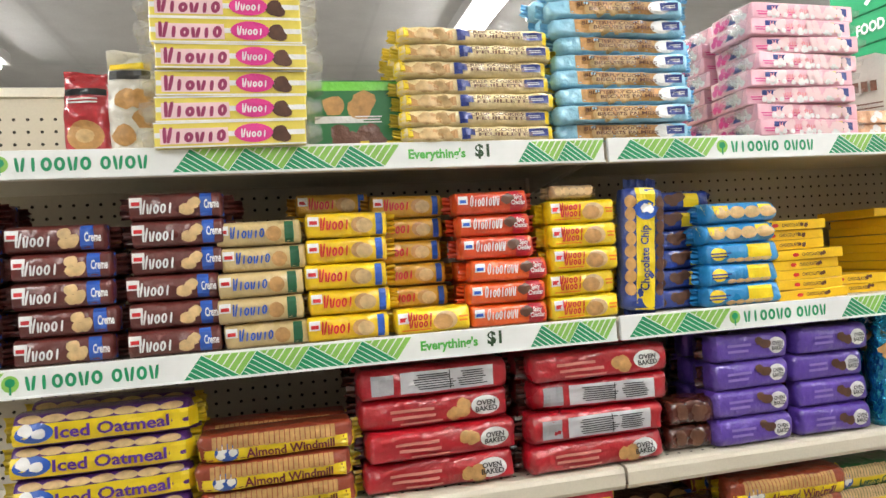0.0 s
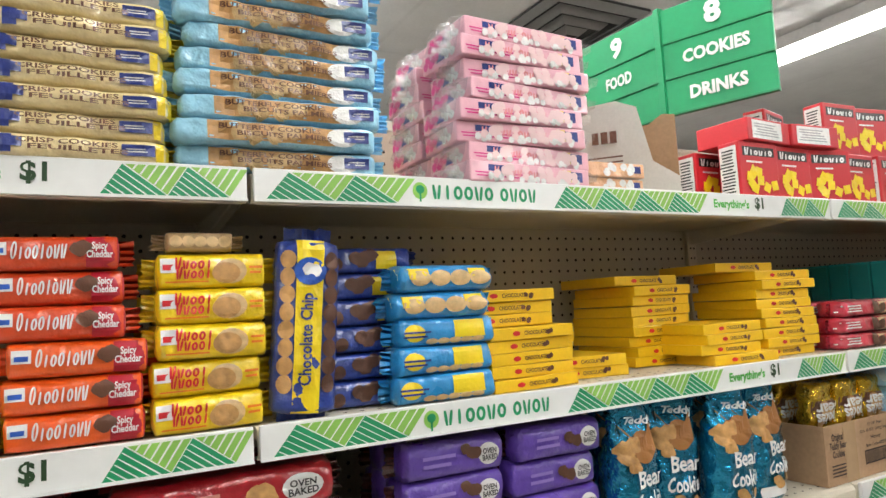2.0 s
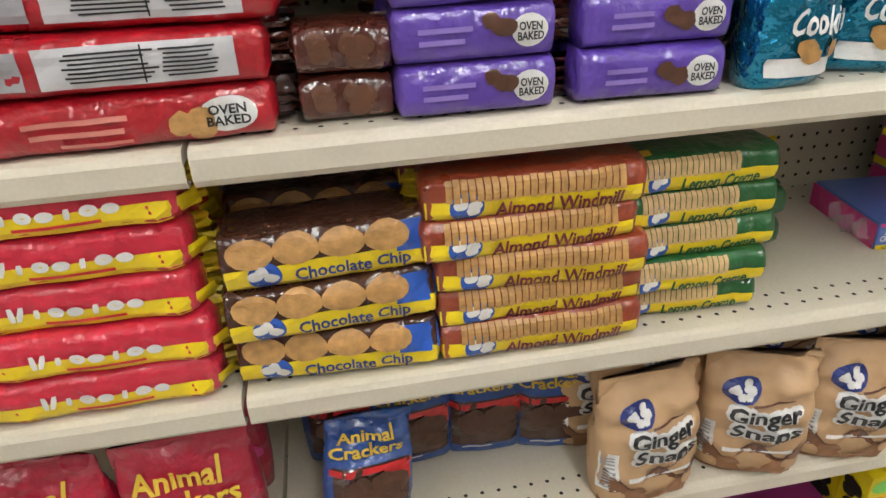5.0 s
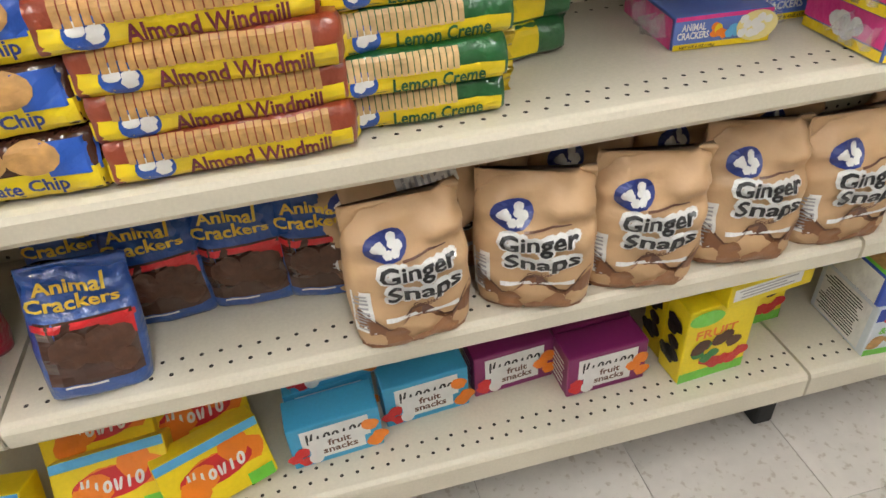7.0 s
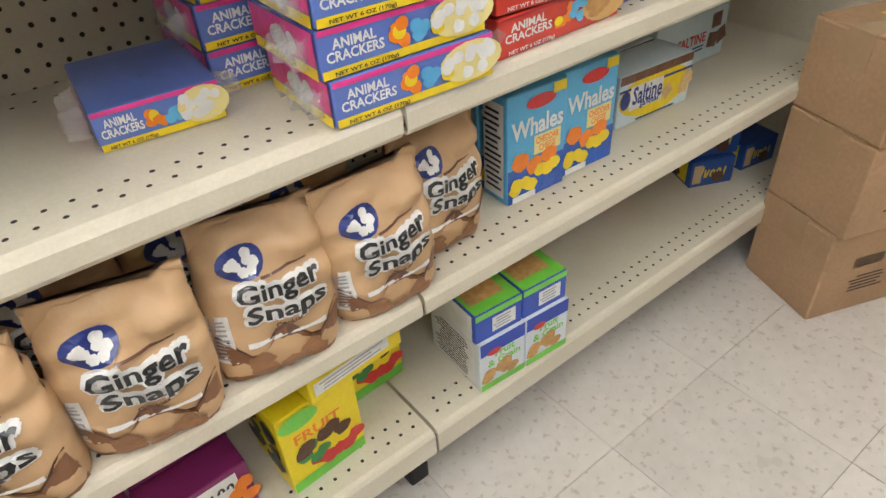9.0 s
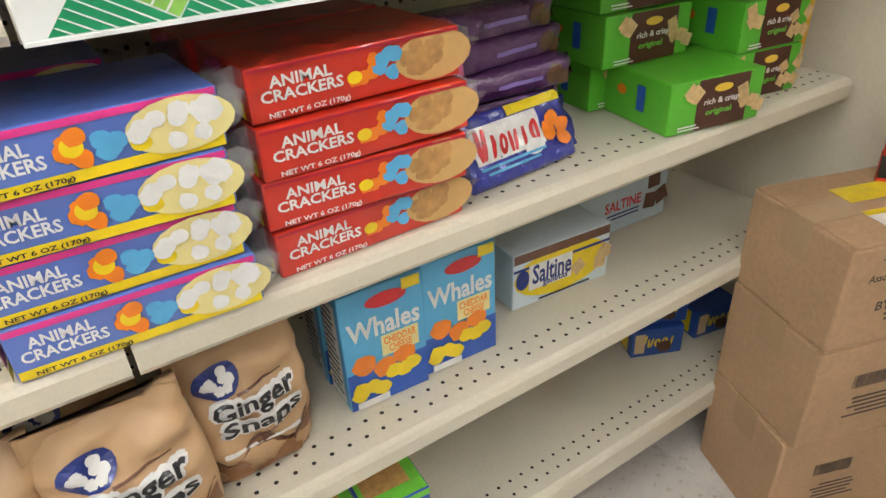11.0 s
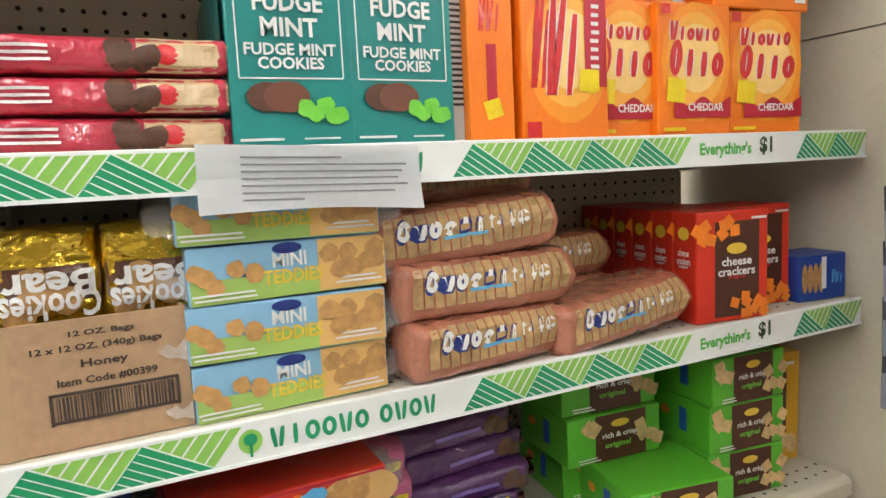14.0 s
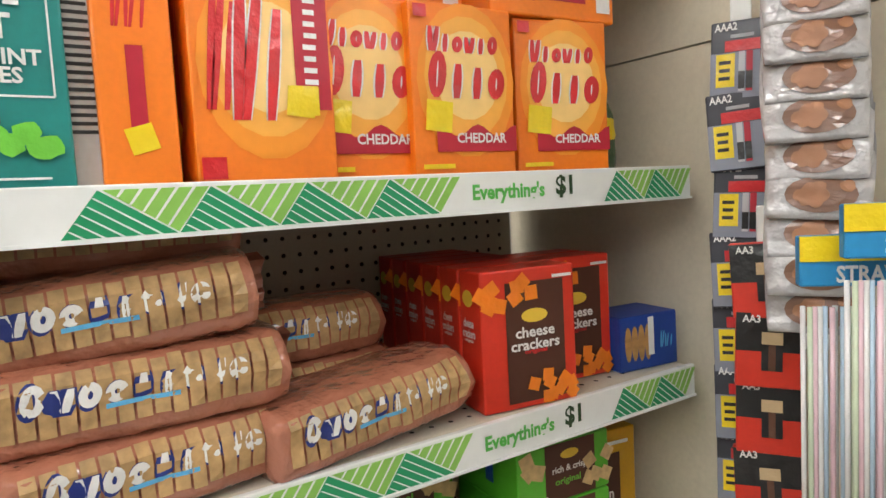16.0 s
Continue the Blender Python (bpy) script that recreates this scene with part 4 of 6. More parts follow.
nip_marks = [("e", 0.05, 0.12, 0.96, 0.9, mat("ink_pale_orange", (0.88, 0.30, 0.02), 0.4)), ("e", 0.05, 0.15, 0.82, 0.72, mat("ink_amber", (0.90, 0.42, 0.06), 0.4)), ("e", 0.05, 0.18, 0.64, 0.52, mat("ink_glow", (0.92, 0.62, 0.22), 0.4)), ("w", 0.0, 0.58, 0.70, 0.14, white, (6, 0.62)), ("w", 0.0, 0.58, 0.70, 0.14, red, (6, 0.40)), ("w", 0.05, 0.18, 0.78, 0.27, white, (4, 0.56)), ("w", 0.05, 0.18, 0.78, 0.27, red, (4, 0.40)), ("p", 0.2, -0.55, 0.8, 0.16, mat("ink_wine", (0.45, 0.01, 0.03), 0.4)), ("t", 0.28, -0.55, 0.5, 0.06, white, "CHEDDAR"), ("q", -0.6, -0.42, 0.3, 0.22, yellow, 1), ("b", -0.5, -0.88, 0.4, 0.06, yellow, 1), ("r", -0.82, 0.88, 0.12, 0.07, red)]
nip_side = [("w", 0, 0.6, 0.5, 0.24, red, 3), ("r", 0, -0.15, 0.22, 0.36, mat("ink_wine", (0.45, 0.01, 0.03), 0.4)), ("q", 0, -0.5, 0.4, 0.16, yellow, 1)]
orange_card = card("orange", (0.85, 0.20, 0.005))
nip = pack("cheese_cracker_box", "box", 0.128, 0.178, 0.055, orange_card, nip_marks, "orange box of cheddar crackers", "crackers", "orange cracker boxes", side=nip_side, seed=43)
put(nip, [pose(1.975, 0.05, S2R), pose(2.085, 0.035, S2R, 0, 0, -2), pose(2.235, 0.04, S2R, 0, 0, -10), pose(2.235, 0.11, S2R, 0, 0, -10), pose(2.0, 0.12, S2R)])
nipr = pack("cheese_cracker_box", "box", 0.128, 0.185, 0.055, orange_card, [("e", 0.05, 0.12, 0.96, 0.9, mat("ink_pale_orange", (0.88, 0.30, 0.02), 0.4)), ("e", 0.05, 0.15, 0.82, 0.72, mat("ink_amber", (0.90, 0.42, 0.06), 0.4)), ("e", 0.05, 0.18, 0.64, 0.52, mat("ink_glow", (0.92, 0.62, 0.22), 0.4)), ("w", -0.55, 0.3, 0.2, 0.62, red, (2, 0.5)), ("w", -0.05, 0.25, 0.40, 0.66, white, (2, 0.50)), ("w", -0.05, 0.25, 0.40, 0.66, red, (2, 0.38)), ("r", 0.68, 0.3, 0.26, 0.6, mat("ink_wine", (0.45, 0.01, 0.03), 0.4)), ("b", 0.68, 0.3, 0.12, 0.5, white, 9), ("q", 0.4, -0.35, 0.4, 0.22, yellow, 2), ("r", -0.78, -0.85, 0.16, 0.1, red)], "orange cracker box with its print turned sideways", "crackers", "orange cracker boxes", side=nip_side, seed=44)
nipr.matrix_basis = pose(1.868, 0.032, S2R, 0, 0, 0)
nipe = pack("cheese_cracker_box", "box", 0.058, 0.185, 0.128, orange_card, nip_side, "orange cracker box standing edge on", "crackers", "orange cracker boxes", seed=45)
nipe.matrix_basis = pose(1.768, 0.07, S2R, 0, 0, -4)
nipl = pack("cheese_cracker_box", "box", 0.185, 0.057, 0.128, orange_card, [("w", -0.5, 0, 0.25, 0.4, red, 3), ("r", 0.2, 0, 0.3, 0.3, mat("ink_wine", (0.45, 0.01, 0.03), 0.4)), ("r", 0.8, -0.2, 0.12, 0.4, white)], "orange cracker box lying on the upright ones", "crackers", "orange cracker boxes", seed=46)
put(nipl, [pose(2.225, 0.075, S2R + 0.1785, 0, 0, -3), pose(1.85, 0.07, S2R + 0.1855, 0, 0, 2), pose(2.03, 0.12, S2R + 0.1785, 0, 0, 4)])
goods("chip_bag", "bag", 0.09, 0.13, 0.06, film("forest", (0.03, 0.09, 0.03)), [("k", 0, -0.3, 0.6, 0.4, yellow, 3)], "small dark green snack bag at the shelf end", 2.385, 0.10, S2R, category="snacks")

# third shelf
K = 0.807
oat_marks = [("r", 0.05, -0.15, 1.0, 0.62, yellow), ("t", 0.12, -0.12, 0.62, 0.38, mat("ink_purple", (0.09, 0.02, 0.25), 0.4), "Iced Oatmeal"), ("e", -0.72, -0.05, 0.2, 0.6, blue), ("k", -0.72, -0.05, 0.14, 0.4, white, 3), ("v", 0, 0.72, 0.9, 0.22, pale_cookie, 7)]
goods("oatmeal_cookie_pack", "sleeve", 0.32, 0.062, 0.10, film("violet", (0.10, 0.02, 0.20)), oat_marks, "purple and yellow pack of iced oatmeal cookies", -1.08, -0.03, S3, 4, 0.062, 2, 0.11, fin_mat=film("sun", (0.80, 0.60, 0.02)), seed=51, group="iced oatmeal packs", ja=3, category="cookies")
wind_marks = [("r", 0.02, -0.42, 0.99, 0.44, yellow), ("t", 0.18, -0.42, 0.56, 0.34, mat("ink_maroon", (0.16, 0.015, 0.03), 0.4), "Almond Windmill"), ("e", -0.62, -0.25, 0.15, 0.62, blue), ("k", -0.62, -0.25, 0.10, 0.4, white, 3), ("v", -0.02, 0.42, 0.78, 0.44, cookie, 24)]
rust = film("rust", (0.30, 0.05, 0.02))
goods("windmill_cookie_pack", "sleeve", 0.31, 0.058, 0.09, rust, wind_marks, "rust and yellow pack of almond windmill cookies", -0.755, -0.025, S3, 3, 0.057, 2, 0.1, fin_mat=film("sun", (0.80, 0.60, 0.02)), seed=52, group="almond windmill packs", ja=3, category="cookies")
fudge_marks = [("e", 0.66, 0.0, 0.20, 0.62, white), ("t", 0.66, 0.0, 0.15, 0.36, black, "OVEN\nBAKED"), ("k", 0.36, 0.0, 0.18, 0.6, cookie, 3), ("b", -0.30, 0, 0.34, 0.42, mat("ink_salmon", (0.62, 0.22, 0.18), 0.4), 2), ("b", -0.2, -0.6, 0.3, 0.14, mat("ink_salmon", (0.62, 0.22, 0.18), 0.4), 1)]
back_marks = [("r", -0.7, 0, 0.14, 0.62, grey), ("r", 0.15, 0, 0.62, 0.66, mat("ink_silver", (0.55, 0.55, 0.57), 0.4)), ("b", 0.0, 0, 0.28, 0.5, black, 7), ("b", 0.5, 0, 0.2, 0.5, black, 7), ("r", 0.18, 0, 0.006, 0.6, black)]
red_film = film("ruby", (0.42, 0.008, 0.018))
for cx, order in ((-0.405, "fffb"), (-0.045, "fbbf")):
    for i, c in enumerate(order):
        goods("striped_cookie_pack", "sleeve", 0.335, 0.067, 0.11, red_film, fudge_marks if c == "f" else back_marks, "glossy red cookie pack" if c == "f" else "glossy red cookie pack showing its printed back", cx, -0.025, S3 + 0.0665 * i, 1, 0.066, 2, 0.12, fin_mat=film("choc_end", (0.09, 0.02, 0.012), 0.15), seed=60 + i, group="red cookie packs", jx=0.012, ja=3, category="cookies")
goods("clear_cookie_pack", "sleeve", 0.12, 0.062, 0.10, film("choc_end", (0.09, 0.02, 0.012), 0.15), [("k", 0, 0, 0.7, 0.6, brown, 5)], "clear pack of dark brown cookies at the back", 0.195, 0.03, S3, 2, 0.062, seed=66, group="dark cookie packs", category="cookies")
pur_marks = [("e", 0.64, 0.0, 0.22, 0.58, white), ("t", 0.64, 0.0, 0.16, 0.32, black, "OVEN\nBAKED"), ("k", 0.22, 0.1, 0.22, 0.5, dark_cookie, 4), ("b", -0.35, 0, 0.34, 0.4, mat("ink_lilac", (0.26, 0.18, 0.52), 0.4), 2)]
for cx in (0.358, 0.588):
    goods("fudge_cookie_pack", "sleeve", 0.205, 0.068, 0.10, film("indigo", (0.115, 0.055, 0.38)), pur_marks, "purple film pack of fudge cookies", cx, -0.02, S3, 4, 0.0665, 2, 0.115, fin_mat=film("choc_end", (0.09, 0.02, 0.012), 0.15), seed=int(70 + cx * 10), group="purple cookie packs", category="cookies", crinkle=0.002)
bear_marks = [("p", 0, 0.45, 0.6, 0.2, mat("ink_teddy", (0.32, 0.13, 0.03), 0.5)), ("e", 0.1, 0.32, 0.5, 0.22, mat("ink_teddy", (0.32, 0.13, 0.03), 0.5)), ("k", -0.4, 0.2, 0.4, 0.3, cookie, 5), ("t", 0.15, 0.66, 0.55, 0.08, white, "Teddy"), ("t", 0.2, -0.08, 0.62, 0.12, white, "Bear"), ("t", 0.2, -0.38, 0.75, 0.12, white, "Cookies"), ("r", -0.05, -0.78, 0.72, 0.08, white), ("k", 0.3, -0.62, 0.5, 0.1, cookie, 4)]
bear = pack("bear_cookie_bag", "bag", 0.105, 0.24, 0.075, foil("turquoise", (0.01, 0.27, 0.46)), bear_marks, "turquoise foil bag of bear-shaped cookies", "cookies", "turquoise cookie bags", seed=81, crinkle=0.010)
put(bear, [pose(0.632, 0.04, S3, 4, 0, 6), pose(0.755, 0.07, S3, 3, 3, -12), pose(0.870, 0.035, S3, 5, 0, -4), pose(0.988, 0.05, S3, 3, -2, 4), pose(0.69, 0.15, S3, 3, 0, 4), pose(0.82, 0.16, S3, 3, 0, -5), pose(0.95, 0.15, S3, 3, 0, 5)])
K = 1.0


def open_case():
    top = root("cardboard_case", "open cardboard case with printed text", "cardboard box")
    x0, x1, d, h = 0.0, 0.265, 0.30, 0.122
    for nm, b in (("front_panel", (x0, x1, 0, 0.004, 0, h)), ("rear_panel", (x0, x1, d - 0.004, d, 0, h)), ("side_panel", (x0, x0 + 0.004, 0.004, d - 0.004, 0, h)), ("side_panel", (x1 - 0.004, x1, 0.004, d - 0.004, 0, h)), ("bottom_panel", (x0, x1, 0.0045, d - 0.0045, 0, 0.004))):
        slab(nm, *b, kraft, top, bevel=0.0008)
    slab("tape_strip", 0.07, 0.115, -0.0006, 0, 0.0, h, tape, top, bevel=0)
    for txt, cx, cz, w, hh in (("12 OZ. Bags", 0.191, 0.108, 0.055, 0.007), ("12 x 12 OZ. (340g) Bags", 0.187, 0.095, 0.11, 0.008), ("Honey", 0.191, 0.079, 0.040, 0.010), ("Item Code #00399", 0.193, 0.064, 0.085, 0.008), ("Original\nTeddy Bear\nCookies", 0.045, 0.080, 0.062, 0.05)):
        gv, gf = glyphs(txt)
        link_mesh("lettering", [(cx + a * w, -0.0014, cz + b * hh) for a, b in gv], gf, kraft_dark, top)
    v2, f2 = mark_shape("g", 0.198, 0.040, 0.10, 0.022, None, True, 3)
    link_mesh("bar_code", [(x, -0.0014, z) for x, z in v2], f2, kraft_dark, top)
    vs, fs = merged([grid_patch(0.198, 0.0535, 0.11, 0.003, 1, 1), grid_patch(0.198, 0.0275, 0.11, 0.003, 1, 1), grid_patch(0.144, 0.04, 0.003, 0.03, 1, 1), grid_patch(0.252, 0.04, 0.003, 0.03, 1, 1)] + [grid_patch(0.042, 0.04 - 0.007 * i, 0.05, 0.003, 1, 1) for i in range(4)])
    link_mesh("small_print", [(x, -0.0014, z) for x, z in vs], fs, kraft_dark, top)
    return top


open_case().matrix_basis = pose(1.148, 0.012, S3, 0, 0, 2)
gold_marks = [("r", 0, -0.48, 0.92, 0.17, brown), ("t", 0, -0.48, 0.8, 0.13, white, "Bear"), ("t", 0, -0.28, 0.88, 0.13, white, "Cookies"), ("k", 0.1, -0.35, 0.6, 0.3, cookie, 5), ("k", -0.3, 0.62, 0.5, 0.16, dark_cookie, 3)]
gb = pack("honey_cookie_bag", "bag", 0.095, 0.20, 0.055, foil("gold", (0.72, 0.48, 0.03)), gold_marks, "gold foil bag of honey cookies in the case", "cookies", "gold cookie bags", seed=84, crinkle=0.010)
put(gb, [pose(1.205 + 0.092 * (i % 3), 0.06 + 0.075 * (i // 3), S3 + 0.205, 180 + JIT.uniform(-4, 4), 0, 180 + JIT.uniform(-8, 8)) for i in range(6)])
mini_marks = [("r", 0, -0.55, 0.98, 0.42, mat("ink_meadow", (0.34, 0.52, 0.12), 0.4)), ("r", 0.62, 0, 0.36, 0.94, mat("ink_peach", (0.74, 0.46, 0.16), 0.4)), ("t", -0.03, 0.35, 0.17, 0.26, white, "MINI"), ("t", 0.0, -0.25, 0.3, 0.26, mat("ink_gold", (0.75, 0.52, 0.05), 0.4), "TEDDIES"), ("e", -0.05, 0.75, 0.15, 0.2, navy), ("k", -0.82, -0.1, 0.14, 0.5, cookie, 3), ("k", -0.48, -0.1, 0.14, 0.5, cookie, 3), ("k", 0.6, 0.15, 0.36, 0.6, cookie, 7), ("b", -0.6, -0.72, 0.34, 0.16, white, 2), ("b", 0.7, -0.62, 0.26, 0.16, white, 2)]
goods("mini_cookie_box", "box", 0.208, 0.058, 0.14, wrapped("pale_blue", (0.24, 0.48, 0.68)), mini_marks, "pale blue film-wrapped box of mini teddies", 1.515, 0.0, S3, 4, 0.0595, 2, 0.15, seed=86, group="mini teddies boxes", jx=0.005, ja=1.5, category="cookies")
alm_marks = [("v", 0.0, 0.20, 0.88, 0.66, mat("ink_almond_biscuit", (0.50, 0.31, 0.13), 0.5, bump=0.4, scale=90, vary=0.25), 16), ("w", -0.05, 0.36, 0.72, 0.40, navy, (9, 0.75)), ("w", -0.05, 0.37, 0.70, 0.34, white, (9, 0.34)), ("b", -0.05, -0.02, 0.3, 0.12, sky_blue, 1)]
salmon = film("salmon", (0.44, 0.165, 0.10), 0.22)
alm = pack("almond_cookie_pack", "sleeve", 0.245, 0.072, 0.12, salmon, alm_marks, "salmon film pack showing a row of almond cookies", "cookies", "almond cookie packs", seed=87, crinkle=0.006)
put(alm, [pose(1.755, 0.055, S3, 0, 0, 8), pose(1.752, 0.06, S3 + 0.067, 0, 0, 2), pose(1.735, 0.07, S3 + 0.134, 3, -4, -3), pose(1.735, 0.12, S3 + 0.198, 0, 0, 4), pose(1.96, 0.06, S3 + 0.002, 0, -4, 8), pose(1.93, 0.19, S3, 0, 0, 3), pose(1.92, 0.19, S3 + 0.067, 0, 0, 5), pose(1.72, 0.19, S3, 0, 0, -3), pose(1.72, 0.19, S3 + 0.067, 0, 0, -3)])
choccard = mat("ink_cocoa", (0.075, 0.022, 0.012), 0.4)
chk_marks = [("r", 0.12, -0.05, 0.62, 0.86, choccard), ("e", 0.1, 0.32, 0.28, 0.1, mat("ink_gold", (0.75, 0.52, 0.05), 0.4)), ("t", 0.1, 0.0, 0.52, 0.17, white, "cheese\ncrackers"), ("t", 0.1, -0.2, 0.24, 0.04, red, "original"), ("q", -0.45, 0.65, 0.7, 0.26, orange, 9), ("q", 0.4, -0.72, 0.6, 0.24, orange, 9), ("b", 0.75, 0.85, 0.25, 0.05, white, 1)]
chk_side = [("e", 0, 0.62, 0.5, 0.12, mat("ink_gold", (0.75, 0.52, 0.05), 0.4)), ("t", 0, 0.2, 0.6, 0.14, white, "cheese\ncrackers"), ("t", 0, 0.02, 0.4, 0.03, white, "original")]
chk = pack("cracker_carton", "box", 0.128, 0.163, 0.05, card("poppy", (0.62, 0.03, 0.012)), chk_marks, "red and brown box of cheese crackers", "crackers", "red cheese cracker cartons", side=chk_side, seed=88)
put(chk, [pose(2.165, 0.035, S3, 0, 0, -8)] + [pose(2.165 + 0.007 * k, 0.035 + 0.053 * k, S3, 0, 0, -8) for k in (1, 2, 3, 4, 5)] + [pose(2.275, 0.08, S3, 0, 0, -6), pose(2.28, 0.135, S3, 0, 0, -6)])
goods("pretzel_box", "box", 0.10, 0.075, 0.08, card("cobalt", (0.012, 0.05, 0.28)), [("v", -0.4, 0, 0.45, 0.7, cookie, 4), ("r", 0.05, 0.2, 0.1, 0.7, white), ("w", 0.6, 0, 0.25, 0.3, sky_blue, 3)], "blue box picturing round orange biscuits", 2.39, 0.03, S3, 1, rz=-8, seed=89, category="crackers")

# fourth shelf
ry_marks = [("r", 0.1, -0.45, 0.98, 0.4, yellow), ("w", 0.1, 0.0, 0.5, 0.28, white, 7), ("b", 0.2, -0.5, 0.4, 0.14, red, 1)]
goods("wafer_roll_pack", "sleeve", 0.28, 0.058, 0.09, film("strawberry", (0.62, 0.02, 0.05)), ry_marks, "red and yellow film pack of wafers", -0.155, -0.03, S4, 5, 0.056, 2, 0.1, fin_mat=film("sun", (0.80, 0.60, 0.02)), seed=91, group="red and yellow packs", ja=3, category="cookies")
chipl_marks = [("r", 0.05, -0.45, 0.99, 0.42, yellow), ("t", 0.18, -0.45, 0.52, 0.28, navy, "Chocolate Chip"), ("e", -0.6, -0.35, 0.15, 0.5, blue), ("k", -0.6, -0.35, 0.1, 0.32, white, 3), ("v", -0.1, 0.42, 0.8, 0.5, cookie, 4), ("r", 0.78, 0.3, 0.2, 0.5, blue)]
goods("chocolate_chip_pack", "sleeve", 0.245, 0.07, 0.10, film("umber", (0.07, 0.025, 0.015), 0.15), chipl_marks, "clear and yellow pack of chocolate chip cookies", 0.118, -0.02, S4, 3, 0.066, 2, 0.11, fin_mat=film("sun", (0.80, 0.60, 0.02)), seed=92, group="chocolate chip cookie packs", ja=4, category="cookies")
goods("windmill_cookie_pack", "sleeve", 0.262, 0.056, 0.09, rust, wind_marks, "rust and yellow pack of almond windmill cookies", 0.362, -0.03, S4, 5, 0.0465, 2, 0.1, fin_mat=film("sun", (0.80, 0.60, 0.02)), seed=93, group="almond windmill packs", jx=0.010, ja=2.5, lean=-0.003, category="cookies")
lem_marks = [("r", 0.04, -0.42, 0.99, 0.44, yellow), ("t", 0.2, -0.42, 0.5, 0.34, mat("ink_forest", (0.01, 0.10, 0.03), 0.4), "Lemon Creme"), ("e", -0.6, -0.25, 0.15, 0.62, blue), ("k", -0.6, -0.25, 0.10, 0.4, white, 3), ("v", -0.2, 0.42, 0.62, 0.46, pale_cookie, 18)]
goods("lemon_cookie_pack", "sleeve", 0.205, 0.05, 0.09, film("pine", (0.012, 0.12, 0.03)), lem_marks, "green and yellow pack of lemon creme cookies", 0.575, 0.035, S4, 5, 0.0445, 1, seed=94, fin_mat=film("sun", (0.80, 0.60, 0.02)), group="lemon creme packs", jx=0.008, ja=3, category="cookies")
goods("lemon_cookie_pack", "sleeve", 0.20, 0.05, 0.09, film("pine", (0.012, 0.12, 0.03)), [("v", -0.3, 0.2, 0.4, 0.4, pale_cookie, 8), ("r", 0.3, 0.2, 0.25, 0.8, yellow)], "green lemon creme pack at the back of the shelf", 0.70, 0.17, S4, 2, 0.0445, 1, seed=95, group="lemon creme packs", rz=8, category="cookies")
ani_marks = [("r", 0, -0.80, 0.98, 0.18, yellow), ("r", 0, 0.86, 0.98, 0.12, magenta), ("t", -0.60, 0.1, 0.32, 0.46, white, "ANIMAL\nCRACKERS"), ("k", -0.08, 0.0, 0.13, 0.6, orange, 4), ("e", -0.1, 0.1, 0.08, 0.32, yellow), ("k", 0.18, 0.05, 0.14, 0.55, sky_blue, 4), ("e", 0.68, 0.05, 0.42, 0.9, mat("ink_pale_yellow", (0.80, 0.70, 0.30), 0.4)), ("k", 0.64, 0.08, 0.36, 0.7, white, 13), ("e", 0.36, -0.25, 0.08, 0.24, yellow), ("t", -0.5, -0.82, 0.36, 0.11, black, "NET WT 6 OZ (170g)")]
periwinkle = wrapped("periwinkle", (0.10, 0.18, 0.55))
ani = pack("animal_cracker_box", "box", 0.215, 0.052, 0.15, periwinkle, ani_marks, "blue and pink film-wrapped box of iced animal crackers", "crackers", "pink and blue animal cracker boxes", side=[("r", 0, -0.7, 1, 0.25, yellow), ("r", 0, 0.3, 1, 0.68, magenta), ("k", 0, 0.1, 0.5, 0.6, white, 5)], seed=96)
put(ani, [pose(1.243 + JIT.uniform(-0.006, 0.006), 0.075 + JIT.uniform(-0.006, 0.006), S4 + 0.0535 * i, 0, 0, JIT.uniform(-3, 3)) for i in range(4)] + [pose(1.185, 0.255, S4 + 0.0535 * i, 0, 0, JIT.uniform(-3, 3)) for i in range(4)])
goods("animal_cracker_box", "box", 0.135, 0.045, 0.17, periwinkle, ani_marks, "blue and pink animal cracker box alone on the shelf", 1.0, 0.125, S4, 1, seed=104, group="pink and blue animal cracker boxes", rz=-6, category="crackers", side=[("r", 0, 0, 1, 0.9, magenta)])
ared_marks = [("t", -0.54, 0.15, 0.36, 0.46, white, "ANIMAL\nCRACKERS"), ("k", 0.02, 0.05, 0.12, 0.55, orange, 4), ("k", 0.25, 0.1, 0.15, 0.6, sky_blue, 5), ("e", 0.72, 0.05, 0.40, 0.95, mat("ink_biscuit", (0.62, 0.38, 0.14), 0.4)), ("k", 0.70, 0.08, 0.32, 0.7, cookie, 11), ("e", -0.08, -0.1, 0.07, 0.24, yellow), ("t", -0.5, -0.78, 0.36, 0.13, white, "NET WT 6 OZ (170g)"), ("r", 0, 0.9, 0.98, 0.06, mat("ink_wine", (0.45, 0.01, 0.03), 0.4))]
goods("animal_cracker_box", "box", 0.232, 0.052, 0.15, wrapped("poppy", (0.62, 0.03, 0.012)), ared_marks, "red film-wrapped box of animal crackers", 1.492, 0.0, S4, 4, 0.0545, 2, 0.16, seed=97, side=[("r", 0, -0.5, 0.9, 0.3, yellow), ("k", 0, 0.2, 0.6, 0.6, magenta, 4)], group="red animal cracker boxes", jx=0.007, ja=3, category="crackers")
